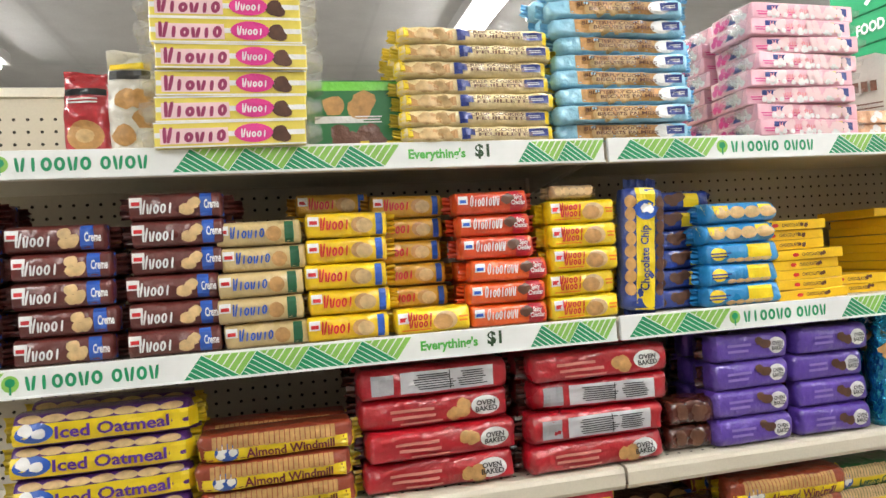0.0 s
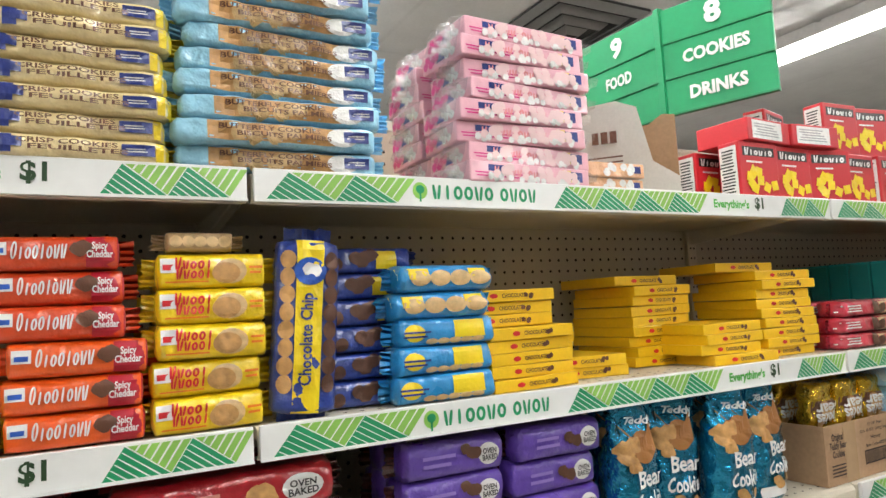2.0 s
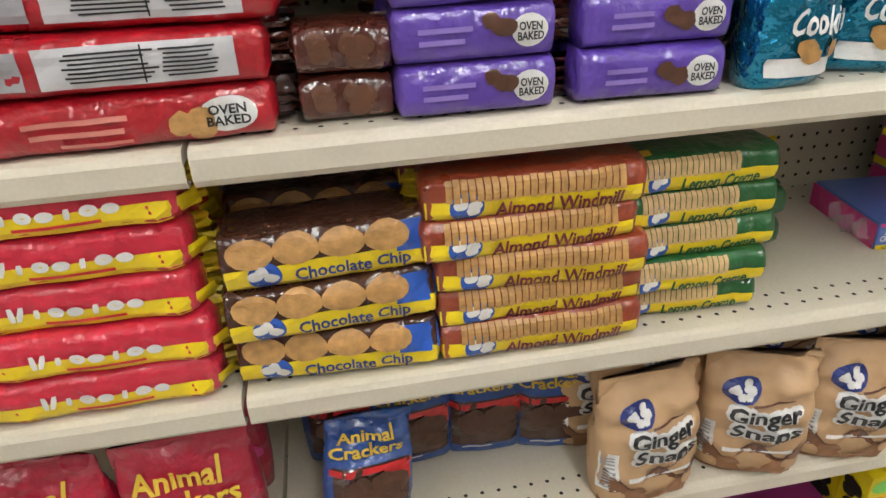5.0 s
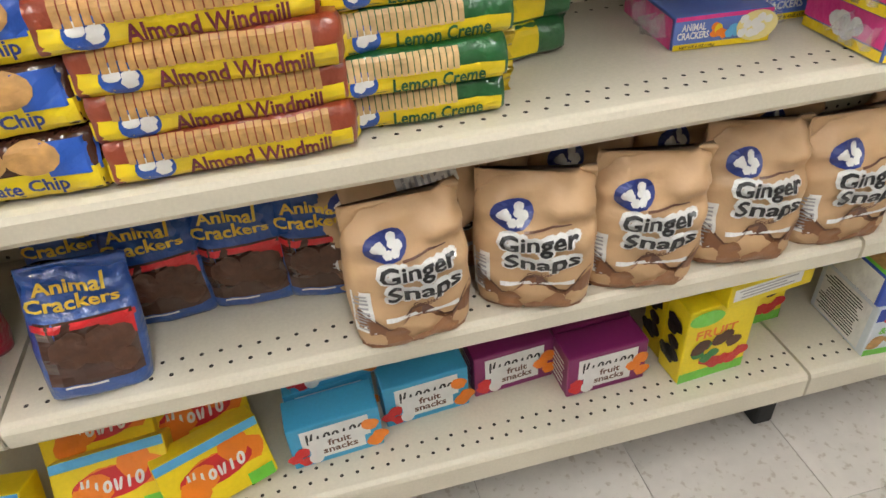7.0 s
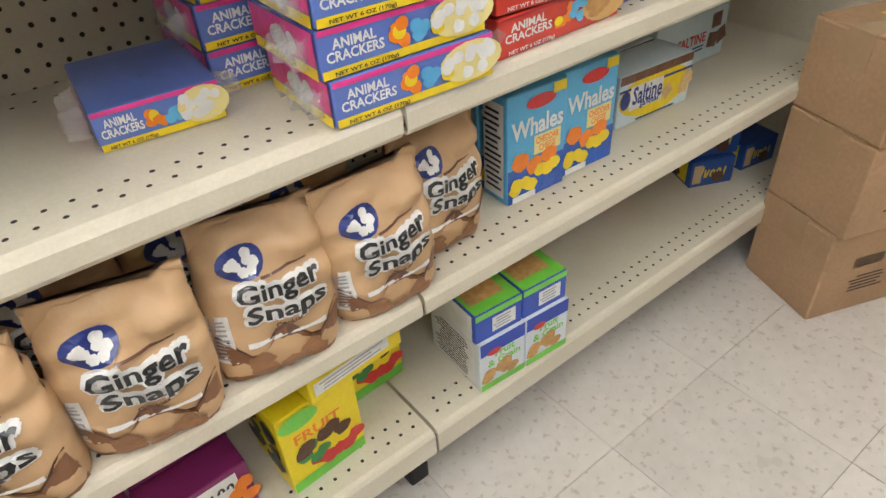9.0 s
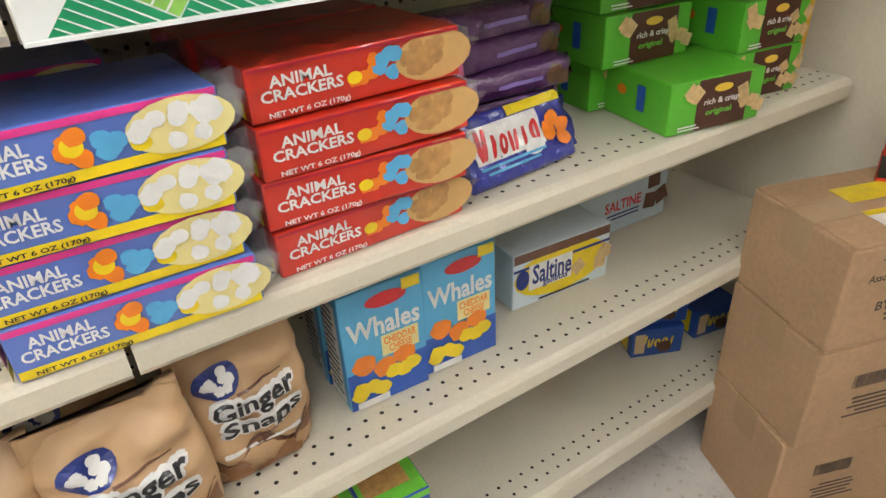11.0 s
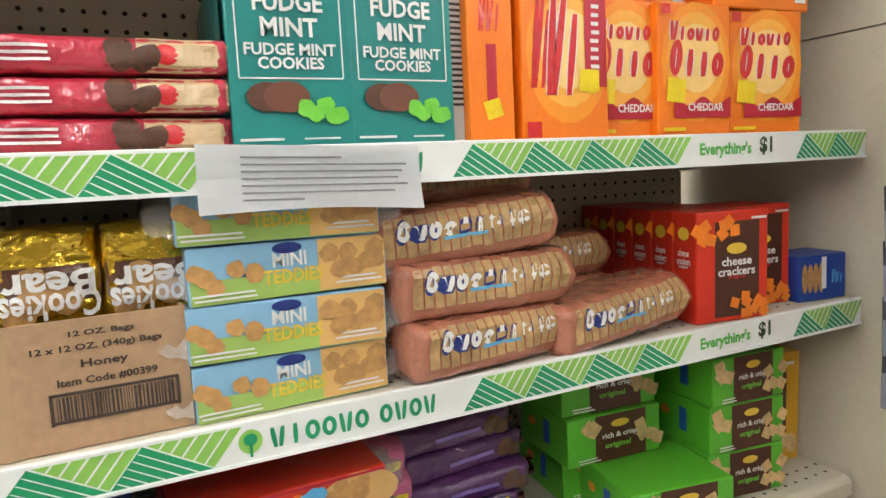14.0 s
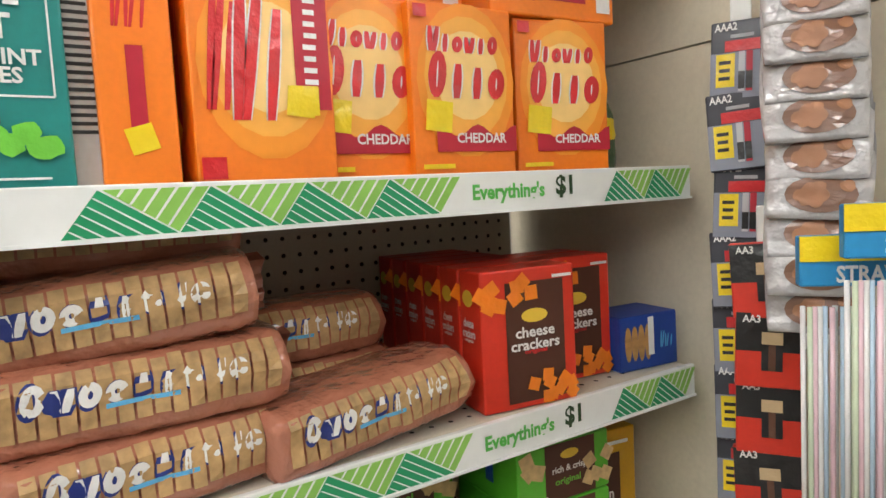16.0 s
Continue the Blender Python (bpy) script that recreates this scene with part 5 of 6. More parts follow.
goods("candy_bar_pack", "sleeve", 0.20, 0.042, 0.06, film("plum", (0.10, 0.025, 0.13)), [("b", 0.1, 0, 0.5, 0.3, mat("ink_lilac", (0.26, 0.18, 0.52), 0.4), 1), ("k", 0.75, 0, 0.25, 0.6, brown, 3)], "purple and brown bar pack at the back", 1.76, 0.13, S4, 5, 0.04, 1, seed=98, fin_mat=film("choc_end", (0.09, 0.02, 0.012), 0.15), group="purple bar packs", ja=6, jx=0.015, category="candy")
crunch = pack("candy_bar_pack", "sleeve", 0.195, 0.095, 0.028, film("electric_blue", (0.015, 0.025, 0.30)), [("w", -0.2, 0.15, 0.58, 0.42, red, 6), ("r", -0.2, 0.15, 0.62, 0.5, white), ("w", -0.2, 0.15, 0.56, 0.38, red, 6), ("k", 0.62, 0.0, 0.24, 0.55, orange, 5), ("r", 0.4, 0.82, 0.5, 0.14, yellow), ("b", -0.1, -0.55, 0.6, 0.16, sky_blue, 2), ("e", 0.2, -0.35, 0.18, 0.22, white)], "blue film candy bar pack leaning in front of the stack", "candy", seed=99)
crunch.matrix_basis = pose(1.735, 0.055, S4, -28, 0, 6)
goods("clear_candy_pack", "sleeve", 0.08, 0.045, 0.08, film("pink_clear", (0.55, 0.10, 0.25)), [("r", 0, -0.4, 0.8, 0.3, yellow)], "small pink and yellow candy pack", 1.635, 0.10, S4 + 0.11, 2, seed=100, group="", category="candy")
rich_marks = [("r", 0.12, 0, 0.55, 0.96, choccard), ("t", 0.1, 0.05, 0.38, 0.15, white, "rich & crisp"), ("e", 0.1, 0.55, 0.2, 0.16, mat("ink_gold", (0.75, 0.52, 0.05), 0.4)), ("t", 0.05, -0.35, 0.28, 0.15, lime, "original"), ("q", -0.66, 0.2, 0.26, 0.6, pale_cookie, 3), ("q", 0.72, -0.2, 0.3, 0.7, pale_cookie, 5), ("b", -0.55, -0.78, 0.24, 0.12, white, 2)]
grass = card("grass_green", (0.10, 0.46, 0.03))
rich_side = [("r", 0.2, 0.1, 0.12, 0.5, blue), ("e", -0.4, 0.2, 0.15, 0.2, orange)]
rich = pack("cracker_carton", "box", 0.175, 0.078, 0.15, grass, rich_marks, "green and brown box of rich crisp crackers", "crackers", "green cracker cartons", side=rich_side, seed=101)
put(rich, [pose(2.07, 0.08, S4, 0, 0, -10), pose(2.04, 0.20, S4 + 0.079, 0, 0, -4), pose(2.04, 0.21, S4 + 0.158, 0, 0, -5), pose(2.06, 0.24, S4, 0, 0, -5)])
richb = pack("cracker_carton", "box", 0.15, 0.078, 0.15, grass, rich_marks, "green and brown box of rich crisp crackers", "crackers", "green cracker cartons", side=rich_side, seed=102)
put(richb, [pose(2.245, 0.12, S4 + 0.079 * i, 0, 0, -8 + 2 * i) for i in range(3)])
goods("wheat_cracker_box", "box", 0.10, 0.20, 0.06, card("ochre", (0.62, 0.33, 0.01)), [("r", -0.2, 0.05, 0.6, 0.6, choccard), ("t", -0.15, -0.05, 0.5, 0.18, white, "thin\nwheat"), ("q", 0.1, -0.7, 0.7, 0.2, pale_cookie, 5), ("b", 0.3, 0.8, 0.5, 0.06, white, 1)], "ochre box of thin wheat crackers", 2.385, 0.10, S4, 1, rz=-8, seed=103, category="crackers")

# fifth shelf
zoo_marks = [("r", 0, -0.22, 0.84, 0.5, mat("ink_window", (0.07, 0.03, 0.02), 0.15, coat=0.6)), ("t", -0.1, 0.62, 0.8, 0.2, mat("ink_gold", (0.75, 0.52, 0.05), 0.4), "Animal\nCrackers"), ("r", 0, 0.2, 0.9, 0.05, red), ("k", 0, -0.3, 0.85, 0.42, dark_cookie, 9), ("r", 0.55, 0.05, 0.3, 0.16, red), ("b", -0.2, -0.74, 0.5, 0.04, white, 1)]
zoo = pack("animal_cracker_bag", "bag", 0.128, 0.18, 0.06, film("ultramarine", (0.01, 0.07, 0.32)), zoo_marks, "blue bag of chocolate animal crackers", "crackers", "blue animal cracker bags", seed=111, crinkle=0.006)
put(zoo, [pose(0.122, 0.045, S5, -8, 7, 10), pose(0.205, 0.165, S5, 3, 0, 3), pose(0.32, 0.165, S5, 3, 0, -3), pose(0.43, 0.15, S5, 3, 0, -8), pose(0.10, 0.20, S5, 3, 0, 5)])
zoor = pack("animal_cracker_bag", "bag", 0.18, 0.21, 0.08, film("carmine", (0.45, 0.01, 0.04)), [("t", -0.1, 0.4, 0.8, 0.3, mat("ink_gold", (0.75, 0.52, 0.05), 0.4), "Animal\nCrackers"), ("k", 0.3, -0.3, 0.5, 0.3, magenta, 5)], "dark red bag of animal crackers", "crackers", "dark red cracker bags", seed=112, crinkle=0.006)
put(zoor, [pose(-0.10, 0.06, S5, 3, 0, 4), pose(-0.28, 0.06, S5, 3, 0, -4), pose(-0.10, 0.16, S5, 3, 0, 0)])
gs_marks = [("r", -0.84, -0.38, 0.13, 0.34, white), ("b", -0.84, -0.38, 0.10, 0.30, grey, 10), ("p", 0.0, -0.66, 0.92, 0.36, brown), ("p", 0.0, -0.69, 0.92, 0.33, mat("ink_ginger", (0.24, 0.10, 0.04), 0.45)), ("k", 0.0, -0.78, 0.8, 0.17, mat("ink_ginger_light", (0.30, 0.14, 0.06), 0.45), 6), ("p", 0.05, -0.47, 0.6, 0.035, white), ("e", -0.36, 0.52, 0.34, 0.19, navy), ("k", -0.36, 0.52, 0.24, 0.13, white, 9), ("b", 0.25, 0.34, 0.42, 0.03, brown, 1), ("o", 0.06, 0.16, 0.62, 0.15, white, "Ginger"), ("o", 0.12, -0.12, 0.60, 0.15, white, "Snaps"), ("t", 0.06, 0.16, 0.62, 0.15, black, "Ginger"), ("t", 0.12, -0.12, 0.60, 0.15, black, "Snaps"), ("t", 0.08, -0.27, 0.2, 0.03, brown, "Cookies")]
kraft_bag = mat("bag_kraft", (0.56, 0.36, 0.19), 0.5, bump=0.6, scale=26, vary=0.06, coat=0.1, dist=0.006, detail=3)
gsp = pack("ginger_snap_bag", "bag", 0.165, 0.205, 0.095, kraft_bag, gs_marks, "tan paper bag of ginger snaps with a folded top", "cookies", "ginger snap bags", seed=113, crinkle=0.009)
put(gsp, [pose(0.53, 0.035, S5, -2, 0, 6), pose(0.708, 0.05, S5, 2, 0, -18), pose(0.862, 0.045, S5, 2, 2, -10), pose(1.022, 0.045, S5, -6, 4, -6), pose(1.188, 0.05, S5, 2, -3, -2), pose(1.322, 0.105, S5, 2, 0, 2), pose(0.66, 0.17, S5, 3, 0, 5), pose(0.82, 0.17, S5, 3, 0, -5), pose(0.98, 0.17, S5, 3, 0, 4), pose(1.14, 0.17, S5, 3, 0, 4), pose(0.50, 0.16, S5, 3, 0, 4)])
fallen = pack("ginger_snap_bag", "bag", 0.16, 0.19, 0.09, kraft_bag, [("r", -0.3, 0.2, 0.3, 0.4, white), ("b", -0.3, 0.2, 0.26, 0.34, grey, 8)], "tan ginger snap bag lying on top of another", "cookies", "ginger snap bags", seed=114, crinkle=0.009)
fallen.matrix_basis = pose(0.56, 0.105, S5 + 0.17, 20, 78, 10) @ pose(0, 0, -0.09)
wh_marks = [("e", 0.1, 0.76, 0.5, 0.12, red), ("t", 0.0, 0.36, 0.88, 0.17, white, "Whales"), ("r", 0.35, -0.02, 0.46, 0.18, mat("ink_pale_yellow", (0.80, 0.70, 0.30), 0.4)), ("t", 0.35, -0.02, 0.40, 0.14, orange, "CHEDDAR\nCHEESE"), ("k", -0.3, -0.25, 0.4, 0.2, orange, 2), ("k", 0.45, -0.32, 0.35, 0.17, orange, 2), ("k", -0.1, -0.62, 0.85, 0.2, yellow, 7), ("r", 0.7, 0.9, 0.22, 0.09, yellow), ("r", -0.45, -0.92, 0.4, 0.06, white)]
wh = pack("whale_cracker_box", "box", 0.122, 0.19, 0.06, card("sea_blue", (0.10, 0.42, 0.70)), [("r", 0, -0.66, 0.99, 0.33, blue)] + wh_marks, "blue box of whale-shaped cheddar crackers", "crackers", "blue cracker boxes", side=facts, seed=115)
put(wh, [pose(1.518, 0.110, S5, 0, 0, -3), pose(1.644, 0.113, S5, 0, 0, -3), pose(1.518, 0.180, S5, 0, 0, -3)])
sal_marks = [("e", 0.0, 0.0, 0.98, 0.86, yellow), ("r", 0, 0.82, 0.98, 0.16, brown), ("r", 0, 0.42, 0.99, 0.05, navy), ("r", -0.25, 0.02, 0.44, 0.46, white), ("t", -0.22, 0.1, 0.40, 0.36, navy, "Saltine"), ("t", -0.15, -0.32, 0.26, 0.16, navy, "galletas"), ("e", -0.82, 0.05, 0.13, 0.36, navy), ("q", 0.6, 0.05, 0.36, 0.5, pale_cookie, 4), ("b", 0.2, -0.85, 0.7, 0.08, black, 1)]
goods("saltine_box", "box", 0.205, 0.105, 0.09, card("pale_sky", (0.62, 0.72, 0.78)), sal_marks, "white, yellow and blue box of saltine crackers", 1.885, 0.125, S5, 1, deep=2, rz=-3, seed=116, group="saltine boxes", category="crackers", jx=0.003)
goods("saltine_box", "box", 0.24, 0.115, 0.09, card("mist", (0.50, 0.62, 0.68)), [("t", 0.0, 0.0, 0.4, 0.2, red, "SALTINE"), ("q", 0.65, 0.1, 0.3, 0.6, brown, 3), ("b", 0.1, -0.4, 0.4, 0.14, navy, 2)], "pale blue saltine box against the back", 2.13, 0.22, S5, 1, rz=-2, seed=117, category="crackers")

# base shelf
gush_marks = [("k", 0.0, 0.0, 0.9, 0.7, orange, 6), ("e", 0, 0.05, 0.7, 0.44, red), ("w", 0, 0.05, 0.56, 0.26, white, 6), ("r", 0, 0.85, 0.98, 0.14, sky_blue), ("r", 0.7, -0.8, 0.25, 0.2, lime)]
gush = pack("fruit_gummy_box", "box", 0.165, 0.105, 0.06, card("canary", (0.84, 0.62, 0.01)), gush_marks, "yellow and orange box of fruit gummies tipped back", "fruit snacks", "yellow gummy boxes", seed=121)
put(gush, [pose(0.20, 0.06, S6 + 0.0, -25, 0, 22), pose(0.055, 0.05, S6 + 0.02, -40, 0, 5), pose(0.03, 0.14, S6 + 0.06, -30, 0, 4), pose(0.17, 0.16, S6 + 0.02, -30, 0, 12), pose(-0.15, 0.06, S6, -20, 0, -5)])


def fruit(col, nm, label, poses, seed):
    marks = [("r", 0, 0.3, 0.74, 0.5, white), ("w", 0, 0.36, 0.66, 0.26, black, 7), ("t", 0.05, -0.2, 0.42, 0.36, brown, "fruit\nsnacks"), ("r", 0, -0.2, 0.6, 0.5, white), ("t", 0.05, -0.2, 0.38, 0.34, brown, "fruit\nsnacks"), ("k", 0.8, -0.1, 0.2, 0.7, orange, 3), ("k", -0.8, -0.4, 0.2, 0.5, red, 3), ("e", -0.5, -0.6, 0.16, 0.3, white)]
    p = pack("fruit_snack_box", "box", 0.15, 0.095, 0.065, card(nm, col), marks, label, "fruit snacks", nm + " fruit snack boxes", seed=seed, side=[("b", 0, 0, 0.7, 0.7, white, 6)])
    put(p, poses)


fruit((0.05, 0.36, 0.62), "aqua", "light blue box of fruit snacks", [pose(0.385, 0.103, S6, 0, 0, 4), pose(0.545, 0.143, S6, 0, 0, 4), pose(0.385, 0.178, S6 + 0.0, 0, 0, 4), pose(0.40, 0.178, S6 + 0.096, 0, 0, 4)], 122)
fruit((0.22, 0.015, 0.12), "plum", "dark plum box of fruit snacks", [pose(0.708, 0.163, S6, 0, 0, 4), pose(0.862, 0.113, S6, 0, 0, 2), pose(0.862, 0.183, S6, 0, 0, 2)], 123)
yf_marks = [("r", 0, -0.88, 0.98, 0.14, lime), ("t", -0.1, 0.3, 0.6, 0.12, orange, "FRUIT"), ("k", 0.3, -0.5, 0.7, 0.25, red, 6), ("k", -0.3, -0.2, 0.3, 0.3, green, 4), ("k", 0.1, 0.0, 0.8, 0.2, dark_cookie, 5), ("e", -0.5, 0.75, 0.5, 0.2, lime)]
yf = pack("fruit_treat_box", "box", 0.135, 0.17, 0.06, card("bright_yellow", (0.84, 0.66, 0.01)), yf_marks, "bright yellow box of fruit treats", "fruit snacks", "bright yellow boxes", side=[("k", 0, 0, 0.7, 0.8, black, 8)], seed=124)
put(yf, [pose(1.05, 0.085, S6, 0, 0, 4), pose(1.05, 0.15, S6, 0, 0, 4), pose(1.19, 0.175, S6, 0, 0, 3), pose(1.19, 0.24, S6, 0, 0, 3)])
yl = pack("fruit_treat_box", "box", 0.17, 0.05, 0.13, card("bright_yellow", (0.84, 0.66, 0.01)), [("r", -0.1, 0, 0.8, 0.5, white), ("b", -0.1, 0, 0.7, 0.4, grey, 3)], "bright yellow box lying on the upright ones", "fruit snacks", "bright yellow boxes", seed=125)
yl.matrix_basis = pose(1.12, 0.115, S6 + 0.171, 0, 0, 6)
bar2_marks = [("r", 0, 0.72, 0.98, 0.26, mat("ink_cobalt", (0.02, 0.06, 0.42), 0.4)), ("t", 0.05, 0.2, 0.72, 0.3, lime, "Fruit\n& Grain"), ("k", 0, -0.35, 0.85, 0.36, cookie, 6), ("r", 0, -0.86, 0.98, 0.13, lime), ("e", -0.4, 0.5, 0.3, 0.12, red)]
grain = pack("grain_bar_box", "box", 0.098, 0.115, 0.15, card("ice_white", (0.66, 0.72, 0.78)), bar2_marks, "white and blue box of fruit and grain bars", "snack bars", "grain bar boxes", side=facts, seed=126)
put(grain, [pose(1.384, 0.085, S6, 0, 0, -4), pose(1.484, 0.078, S6, 0, 0, -4)])
grain2 = pack("grain_bar_box", "box", 0.098, 0.062, 0.15, card("blue_white", (0.03, 0.08, 0.45)), [("r", 0, 0.8, 0.98, 0.2, lime), ("r", 0.2, -0.1, 0.5, 0.5, white), ("b", 0.2, -0.1, 0.4, 0.4, grey, 4)], "blue and green box of chewy bars lying on others", "snack bars", "grain bar boxes", side=[("r", 0, 0, 0.9, 0.9, white)], seed=127)
slab("lid_print", -0.047, 0.047, -0.072, 0.072, 0.0624, 0.0632, lime, grain2, "green printed lid", 0)
slab("lid_picture", -0.040, 0.030, -0.050, 0.030, 0.0633, 0.0638, cookie, grain2, "", 0)
put(grain2, [pose(1.380, 0.09, S6 + 0.1155, 0, 0, -4), pose(1.480, 0.083, S6 + 0.1155, 0, 0, -4)])
choco = pack("fudge_stick_box", "box", 0.115, 0.072, 0.12, card("midnight", (0.015, 0.07, 0.30)), [("w", 0, 0.1, 0.7, 0.44, yellow, 5), ("k", 0.2, -0.4, 0.7, 0.3, dark_cookie, 5), ("r", -0.7, 0, 0.2, 0.7, tan)], "blue and gold box of fudge sticks", "cookies", "blue and gold boxes", side=[("r", 0.4, 0, 0.3, 0.8, yellow), ("k", -0.2, 0, 0.5, 0.7, dark_cookie, 4)], seed=128)
put(choco, [pose(2.21, 0.19, S6, 0, 0, -25), pose(2.23, 0.20, S6 + 0.073, 0, 0, -30), pose(2.36, 0.17, S6, 0, 0, -10)])
goods("fudge_stick_box", "box", 0.22, 0.05, 0.10, card("umber_card", (0.22, 0.08, 0.02)), [("r", -0.5, 0, 0.4, 0.8, navy), ("k", 0.3, 0, 0.6, 0.7, orange, 5)], "brown and blue box at the back of the base shelf", 1.93, 0.24, S6, 1, seed=129, category="cookies")


# loose notice taped over a strip
def notice():
    top = root("paper_notice", "white paper notice with small printed lines", "notice")
    n, vs, W, H = 12, [], 0.226, 0.066
    for j in range(5):
        for i in range(n + 1):
            x, z = W * i / n, -H * j / 4
            vs.append((x, -0.004 * math.sin(i * 0.7) * j / 4 - 0.010 * (j / 4) ** 2, z + 0.004 * math.sin(i / n * 3.1) * (j / 4)))
    bm = bmesh.new()
    bv = [bm.verts.new(v) for v in vs]
    for j in range(4):
        for i in range(n):
            bm.faces.new((bv[j * (n + 1) + i], bv[(j + 1) * (n + 1) + i], bv[(j + 1) * (n + 1) + i + 1], bv[j * (n + 1) + i + 1]))
    bmesh.ops.solidify(bm, geom=bm.faces[:], thickness=0.0004)
    part("sheet", bm, mat("paper", (0.80, 0.81, 0.82), 0.7, vary=0.03), top)
    rnd = random.Random(3)
    vs, fs = merged([grid_patch(0.125 - 0.5 * (0.17 - w), -0.012 - 0.0068 * k, w, 0.0017, 8, 1) for k, w in enumerate((0.10, 0.17, 0.165, 0.16, 0.17, 0.155, 0.06))])
    def fy(x, z):
        j = -z / H * 4
        return -0.004 * math.sin(x / W * n * 0.7) * j / 4 - 0.010 * (j / 4) ** 2 - 0.0016
    link_mesh("small_print", [(x, fy(x, z), z) for x, z in vs], fs, mat("print_grey", (0.18, 0.18, 0.20), 0.6), top)
    return top


notice().matrix_basis = pose(1.432, -0.013, S2R + 0.006, 0, 2, 0)


# cardboard cartons on the floor
def carton(w, d, h, seed, printed):
    top = root("shipping_carton", "taped brown cardboard shipping carton in a stack", "cardboard box", "stacked cartons")
    part("carton_body", block(bmesh.new(), 0, w, 0, d, 0, h - 0.004, 0.005), kraft, top)
    for nm, b in (("flap", (0.004, w - 0.004, 0.003, d / 2 - 0.002, h - 0.004, h)), ("flap", (0.004, w - 0.004, d / 2 + 0.002, d - 0.003, h - 0.004, h))):
        slab(nm, *b, kraft, top, bevel=0.0012)
    slab("tape_strip", -0.0012, w + 0.001, d / 2 - 0.03, d / 2 + 0.03, h - 0.001, h + 0.0008, tape, top, bevel=0)
    slab("tape_end", -0.0014, 0.0004, d / 2 - 0.03, d / 2 + 0.03, h - 0.07, h + 0.0006, tape, top, bevel=0)
    for txt, cx, cz, ww, hh in printed:
        gv, gf = glyphs(txt)
        link_mesh("lettering", [(cx + a * ww, -0.0008, cz + b * hh) for a, b in gv], gf, kraft_dark, top)
    v2, f2 = mark_shape("b", w * 0.35, h * 0.35, 0.10, 0.05, 5, True, seed)
    link_mesh("small_print", [(x, -0.0008, z) for x, z in v2], f2, kraft_dark, top)
    v2, f2 = mark_shape("g", w * 0.3, h * 0.62, 0.08, 0.03, None, True, seed)
    link_mesh("bar_code", [(x, -0.0008, z) for x, z in v2], f2, kraft_dark, top)
    return top


carton(0.40, 0.215, 0.235, 1, ()).matrix_basis = pose(2.135, -0.19, 0.0, 0, 0, -21)
carton(0.40, 0.225, 0.215, 2, ()).matrix_basis = pose(2.135, -0.205, 0.236, 0, 0, -19)
topc = carton(0.40, 0.225, 0.19, 3, (("Toy S", 0.09, 0.155, 0.07, 0.016), ("Assorted Flavours", 0.10, 0.13, 0.12, 0.014), ("BY 20", 0.10, 0.075, 0.06, 0.018)))
topc.matrix_basis = pose(2.135, -0.205, 0.452, 0, 0, -19)
for nm, lx, ly, wl, dl, m in (("card_yellow", 0.10, 0.12, 0.14, 0.05, yellow), ("card_label", 0.09, 0.03, 0.09, 0.06, white)):
    bm = block(bmesh.new(), lx, lx + wl, ly, ly + dl, 0.1908, 0.1914)
    part("shipping_label", bm, m, topc)
part("shipping_label", block(bmesh.new(), 0.09, 0.18, 0.075, 0.089, 0.1915, 0.192), yellow, topc)


# strips of goods hung on the end panel
def hanging_strip(x, y, z_top, n, pitch, w, h, base, top_m, marks, label, name, rz, tilt=0.0, d=0.012, shape="box", lean=-4.0):
    strip = root("clip_strip", "white plastic clip strip hung on the end panel", "clip strip", "clip strips")
    slab("strip_band", -0.012, 0.012, -0.0015, 0.0015, -n * pitch - 0.02, 0.05, white_strip, strip)
    strip.matrix_basis = pose(x, y, z_top, 0, 0, rz)
    p = pack(name, shape, w, h, d, base, marks, label, "packet", name.replace("_", " ") + "s on clip strips", seed=int(130 + n))
    poses = []
    for i in range(n):
        poses.append(pose(x, y, z_top - (i + 1) * pitch, 0, 0, rz) @ pose(0, -d / 2 - 0.004 - 0.004 * (i % 2), 0, lean + JIT.uniform(-2, 2), JIT.uniform(-4, 4) + tilt, JIT.uniform(-8, 8)))
    put(p, poses)


slate = card("slate", (0.035, 0.037, 0.05))
bat_marks = [("r", 0, -0.38, 0.99, 0.58, mat("ink_steel", (0.24, 0.26, 0.32), 0.35)), ("r", 0.15, 0.36, 0.68, 0.14, red), ("b", 0.1, 0.6, 0.5, 0.1, grey, 1), ("r", -0.5, -0.25, 0.30, 0.42, yellow), ("b", -0.5, -0.25, 0.2, 0.3, black, 3), ("r", 0.02, -0.3, 0.10, 0.5, mat("ink_silver", (0.55, 0.55, 0.57), 0.4)), ("r", 0.26, -0.3, 0.10, 0.5, mat("ink_wine", (0.45, 0.01, 0.03), 0.4)), ("r", 0.02, -0.52, 0.10, 0.22, black), ("r", 0.26, -0.52, 0.10, 0.22, black), ("t", -0.5, 0.84, 0.36, 0.1, white, "AAA2")]
batr_marks = [("r", 0, 0.45, 0.99, 0.5, black), ("r", -0.15, -0.05, 0.10, 0.5, black), ("r", 0.05, -0.05, 0.10, 0.5, brown), ("r", 0.25, -0.05, 0.10, 0.5, black), ("r", -0.15, 0.3, 0.1, 0.16, tan), ("r", 0.05, 0.3, 0.1, 0.16, tan), ("r", 0.25, 0.3, 0.1, 0.16, tan), ("t", -0.55, 0.8, 0.26, 0.1, white, "AA3")]
hanging_strip(2.437, -0.085, 1.525, 7, 0.085, 0.072, 0.095, slate, red, bat_marks, "grey blister card of batteries", "battery_card", -62)
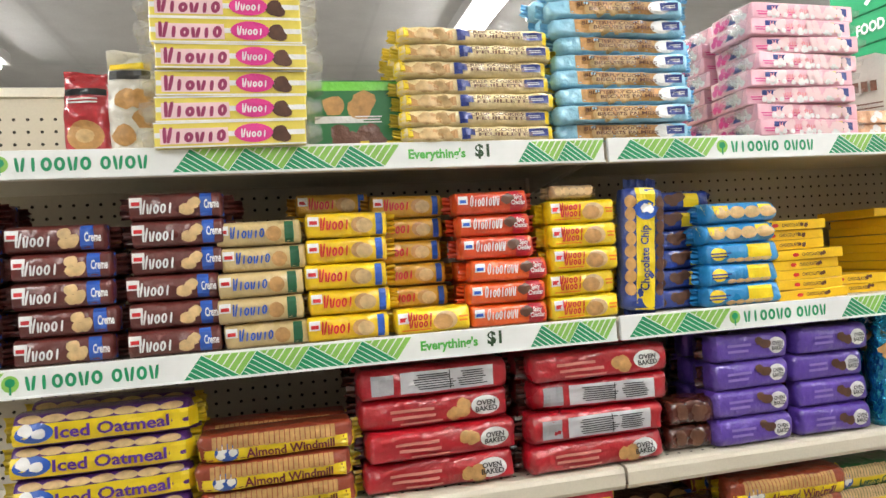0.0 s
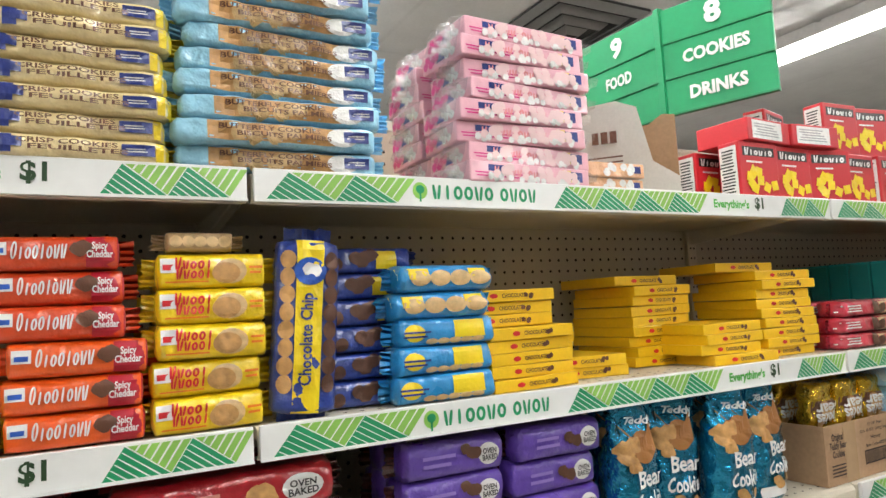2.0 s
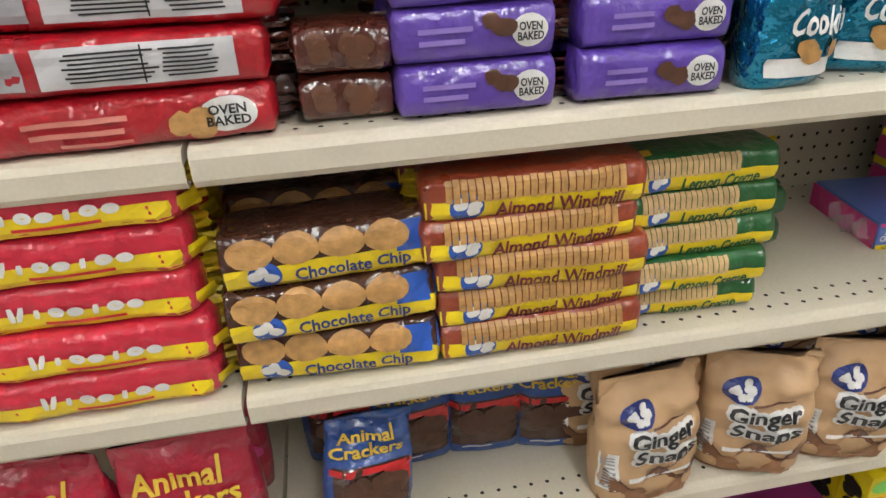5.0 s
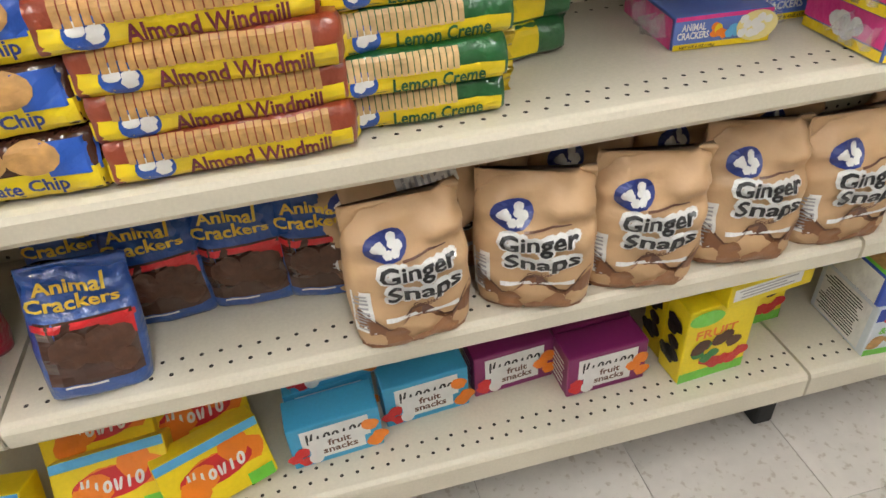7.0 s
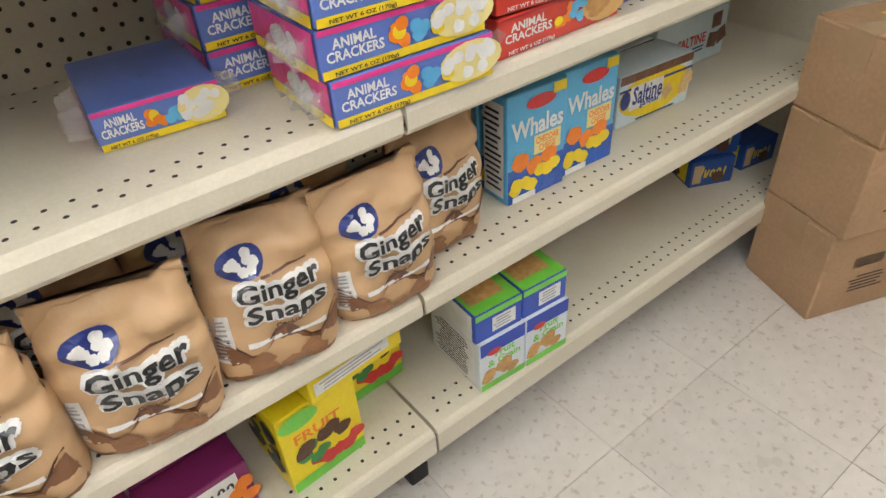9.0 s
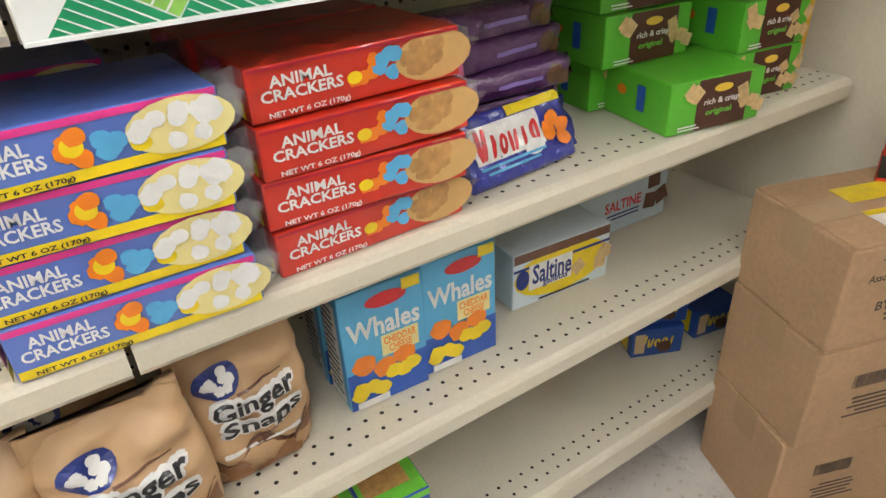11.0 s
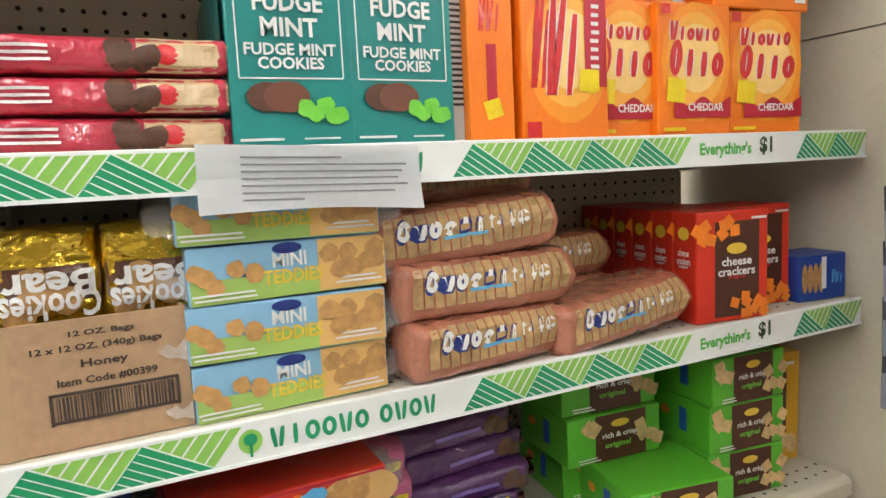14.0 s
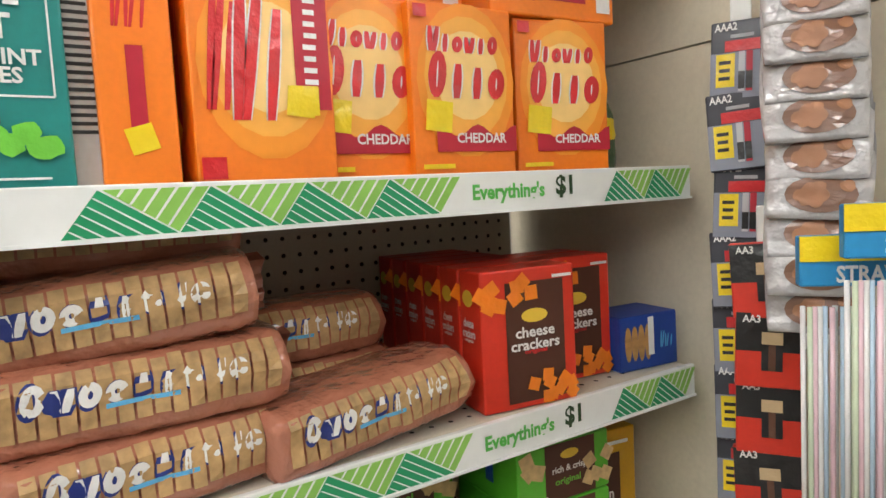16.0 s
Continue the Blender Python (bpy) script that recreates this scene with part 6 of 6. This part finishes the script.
hanging_strip(2.412, -0.130, 1.262, 9, 0.082, 0.075, 0.09, card("poppy", (0.62, 0.03, 0.012)), red, batr_marks, "red and black blister card of batteries", "red_battery_card", -62)
nut_marks = [("p", 0, 0.62, 0.88, 0.36, mat("ink_russet", (0.26, 0.075, 0.04), 0.4)), ("w", 0, 0.58, 0.6, 0.10, tan, 8), ("t", 0.0, 0.18, 0.66, 0.2, white, "Whole\nAlmonds"), ("e", 0.05, -0.62, 0.66, 0.30, mat("ink_nut_shade", (0.20, 0.10, 0.06), 0.3, coat=0.5)), ("k", 0.1, -0.62, 0.55, 0.26, mat("ink_almond", (0.36, 0.165, 0.08), 0.5), 11)]
hanging_strip(2.375, -0.205, 1.539, 9, 0.040, 0.10, 0.125, film("pale_silver", (0.46, 0.45, 0.45), 0.25), red, nut_marks, "silver bag of whole almonds", "almond_bag", -62, d=0.018, shape="bag", lean=-17.0)


def straw_pack(x, y, z, rz):
    top = root("straw_pack", "clear bag of pastel striped drinking straws", "straws", "straw packs")
    cols = [mat("straw_" + n, c, 0.3, coat=0.3) for n, c in (("white", (0.8, 0.8, 0.8)), ("pink", (0.78, 0.55, 0.60)), ("blue", (0.50, 0.66, 0.78)), ("green", (0.62, 0.72, 0.52)), ("white2", (0.78, 0.79, 0.76)))]
    for i in range(30):
        bm = bmesh.new()
        bmesh.ops.create_cone(bm, cap_ends=True, segments=8, radius1=0.0023, radius2=0.0023, depth=0.235, matrix=pose(-0.063 + 0.0043 * i, -0.0035 * (i % 2) - 0.002 * (i % 3), -0.150))
        part("straw", bm, cols[(i * 3 + i // 5) % 5], top, smooth=True)
    slab("header_card", -0.068, 0.068, -0.011, 0.004, -0.014, 0.03, card("azure", (0.02, 0.26, 0.55)), top)
    slab("header_band", -0.068, 0.02, -0.0125, -0.011, 0.008, 0.03, yellow, top, bevel=0)
    gv, gf = glyphs("STRAWS")
    link_mesh("lettering", [(-0.01 + a * 0.06, -0.0135, -0.003 + b * 0.015) for a, b in gv], gf, white, top)
    top.matrix_basis = pose(x, y, z, 0, 0, rz)


straw_pack(2.275, -0.35, 1.290, -50)
straw_pack(2.29, -0.305, 1.262, -48)


# pegs that carry the straw packs
for py, pz in ((-0.35, 1.313), (-0.305, 1.285)):
    hook = root("peg_hook", "thin chrome peg hook on the end panel", "hook", "peg hooks")
    bm = bmesh.new()
    bmesh.ops.create_cone(bm, cap_ends=True, segments=8, radius1=0.002, radius2=0.002, depth=0.25, matrix=pose(0, 0, 0, 0, 90, 0))
    part("rod", bm, mat("chrome", (0.6, 0.6, 0.6), 0.2, metal=1.0), hook, smooth=True)
    slab("back_plate", 0.118, 0.124, -0.01, 0.01, -0.02, 0.02, mat("chrome", (0.6, 0.6, 0.6), 0.2, metal=1.0), hook)
    hook.matrix_basis = pose(2.351, py, pz)

# ---- floor tiles ----
TILE = 0.307
TILE_MESH = None
for i in range(-14, 16):
    for j in range(-10, 3):
        x, y = 1.538 + i * TILE, -0.130 + j * TILE
        if TILE_MESH is None:
            bm = block(bmesh.new(), -TILE / 2 + 0.0007, TILE / 2 - 0.0007, -TILE / 2 + 0.0007, TILE / 2 - 0.0007, -0.0028, 0.0, 0.0)
            ob = part("tile", bm, tile_mat, floor_ob)
            TILE_MESH = ob.data
        else:
            ob = new("tile", TILE_MESH)
            ob.parent = floor_ob
        ob.location = (x + TILE / 2, y + TILE / 2, 0)
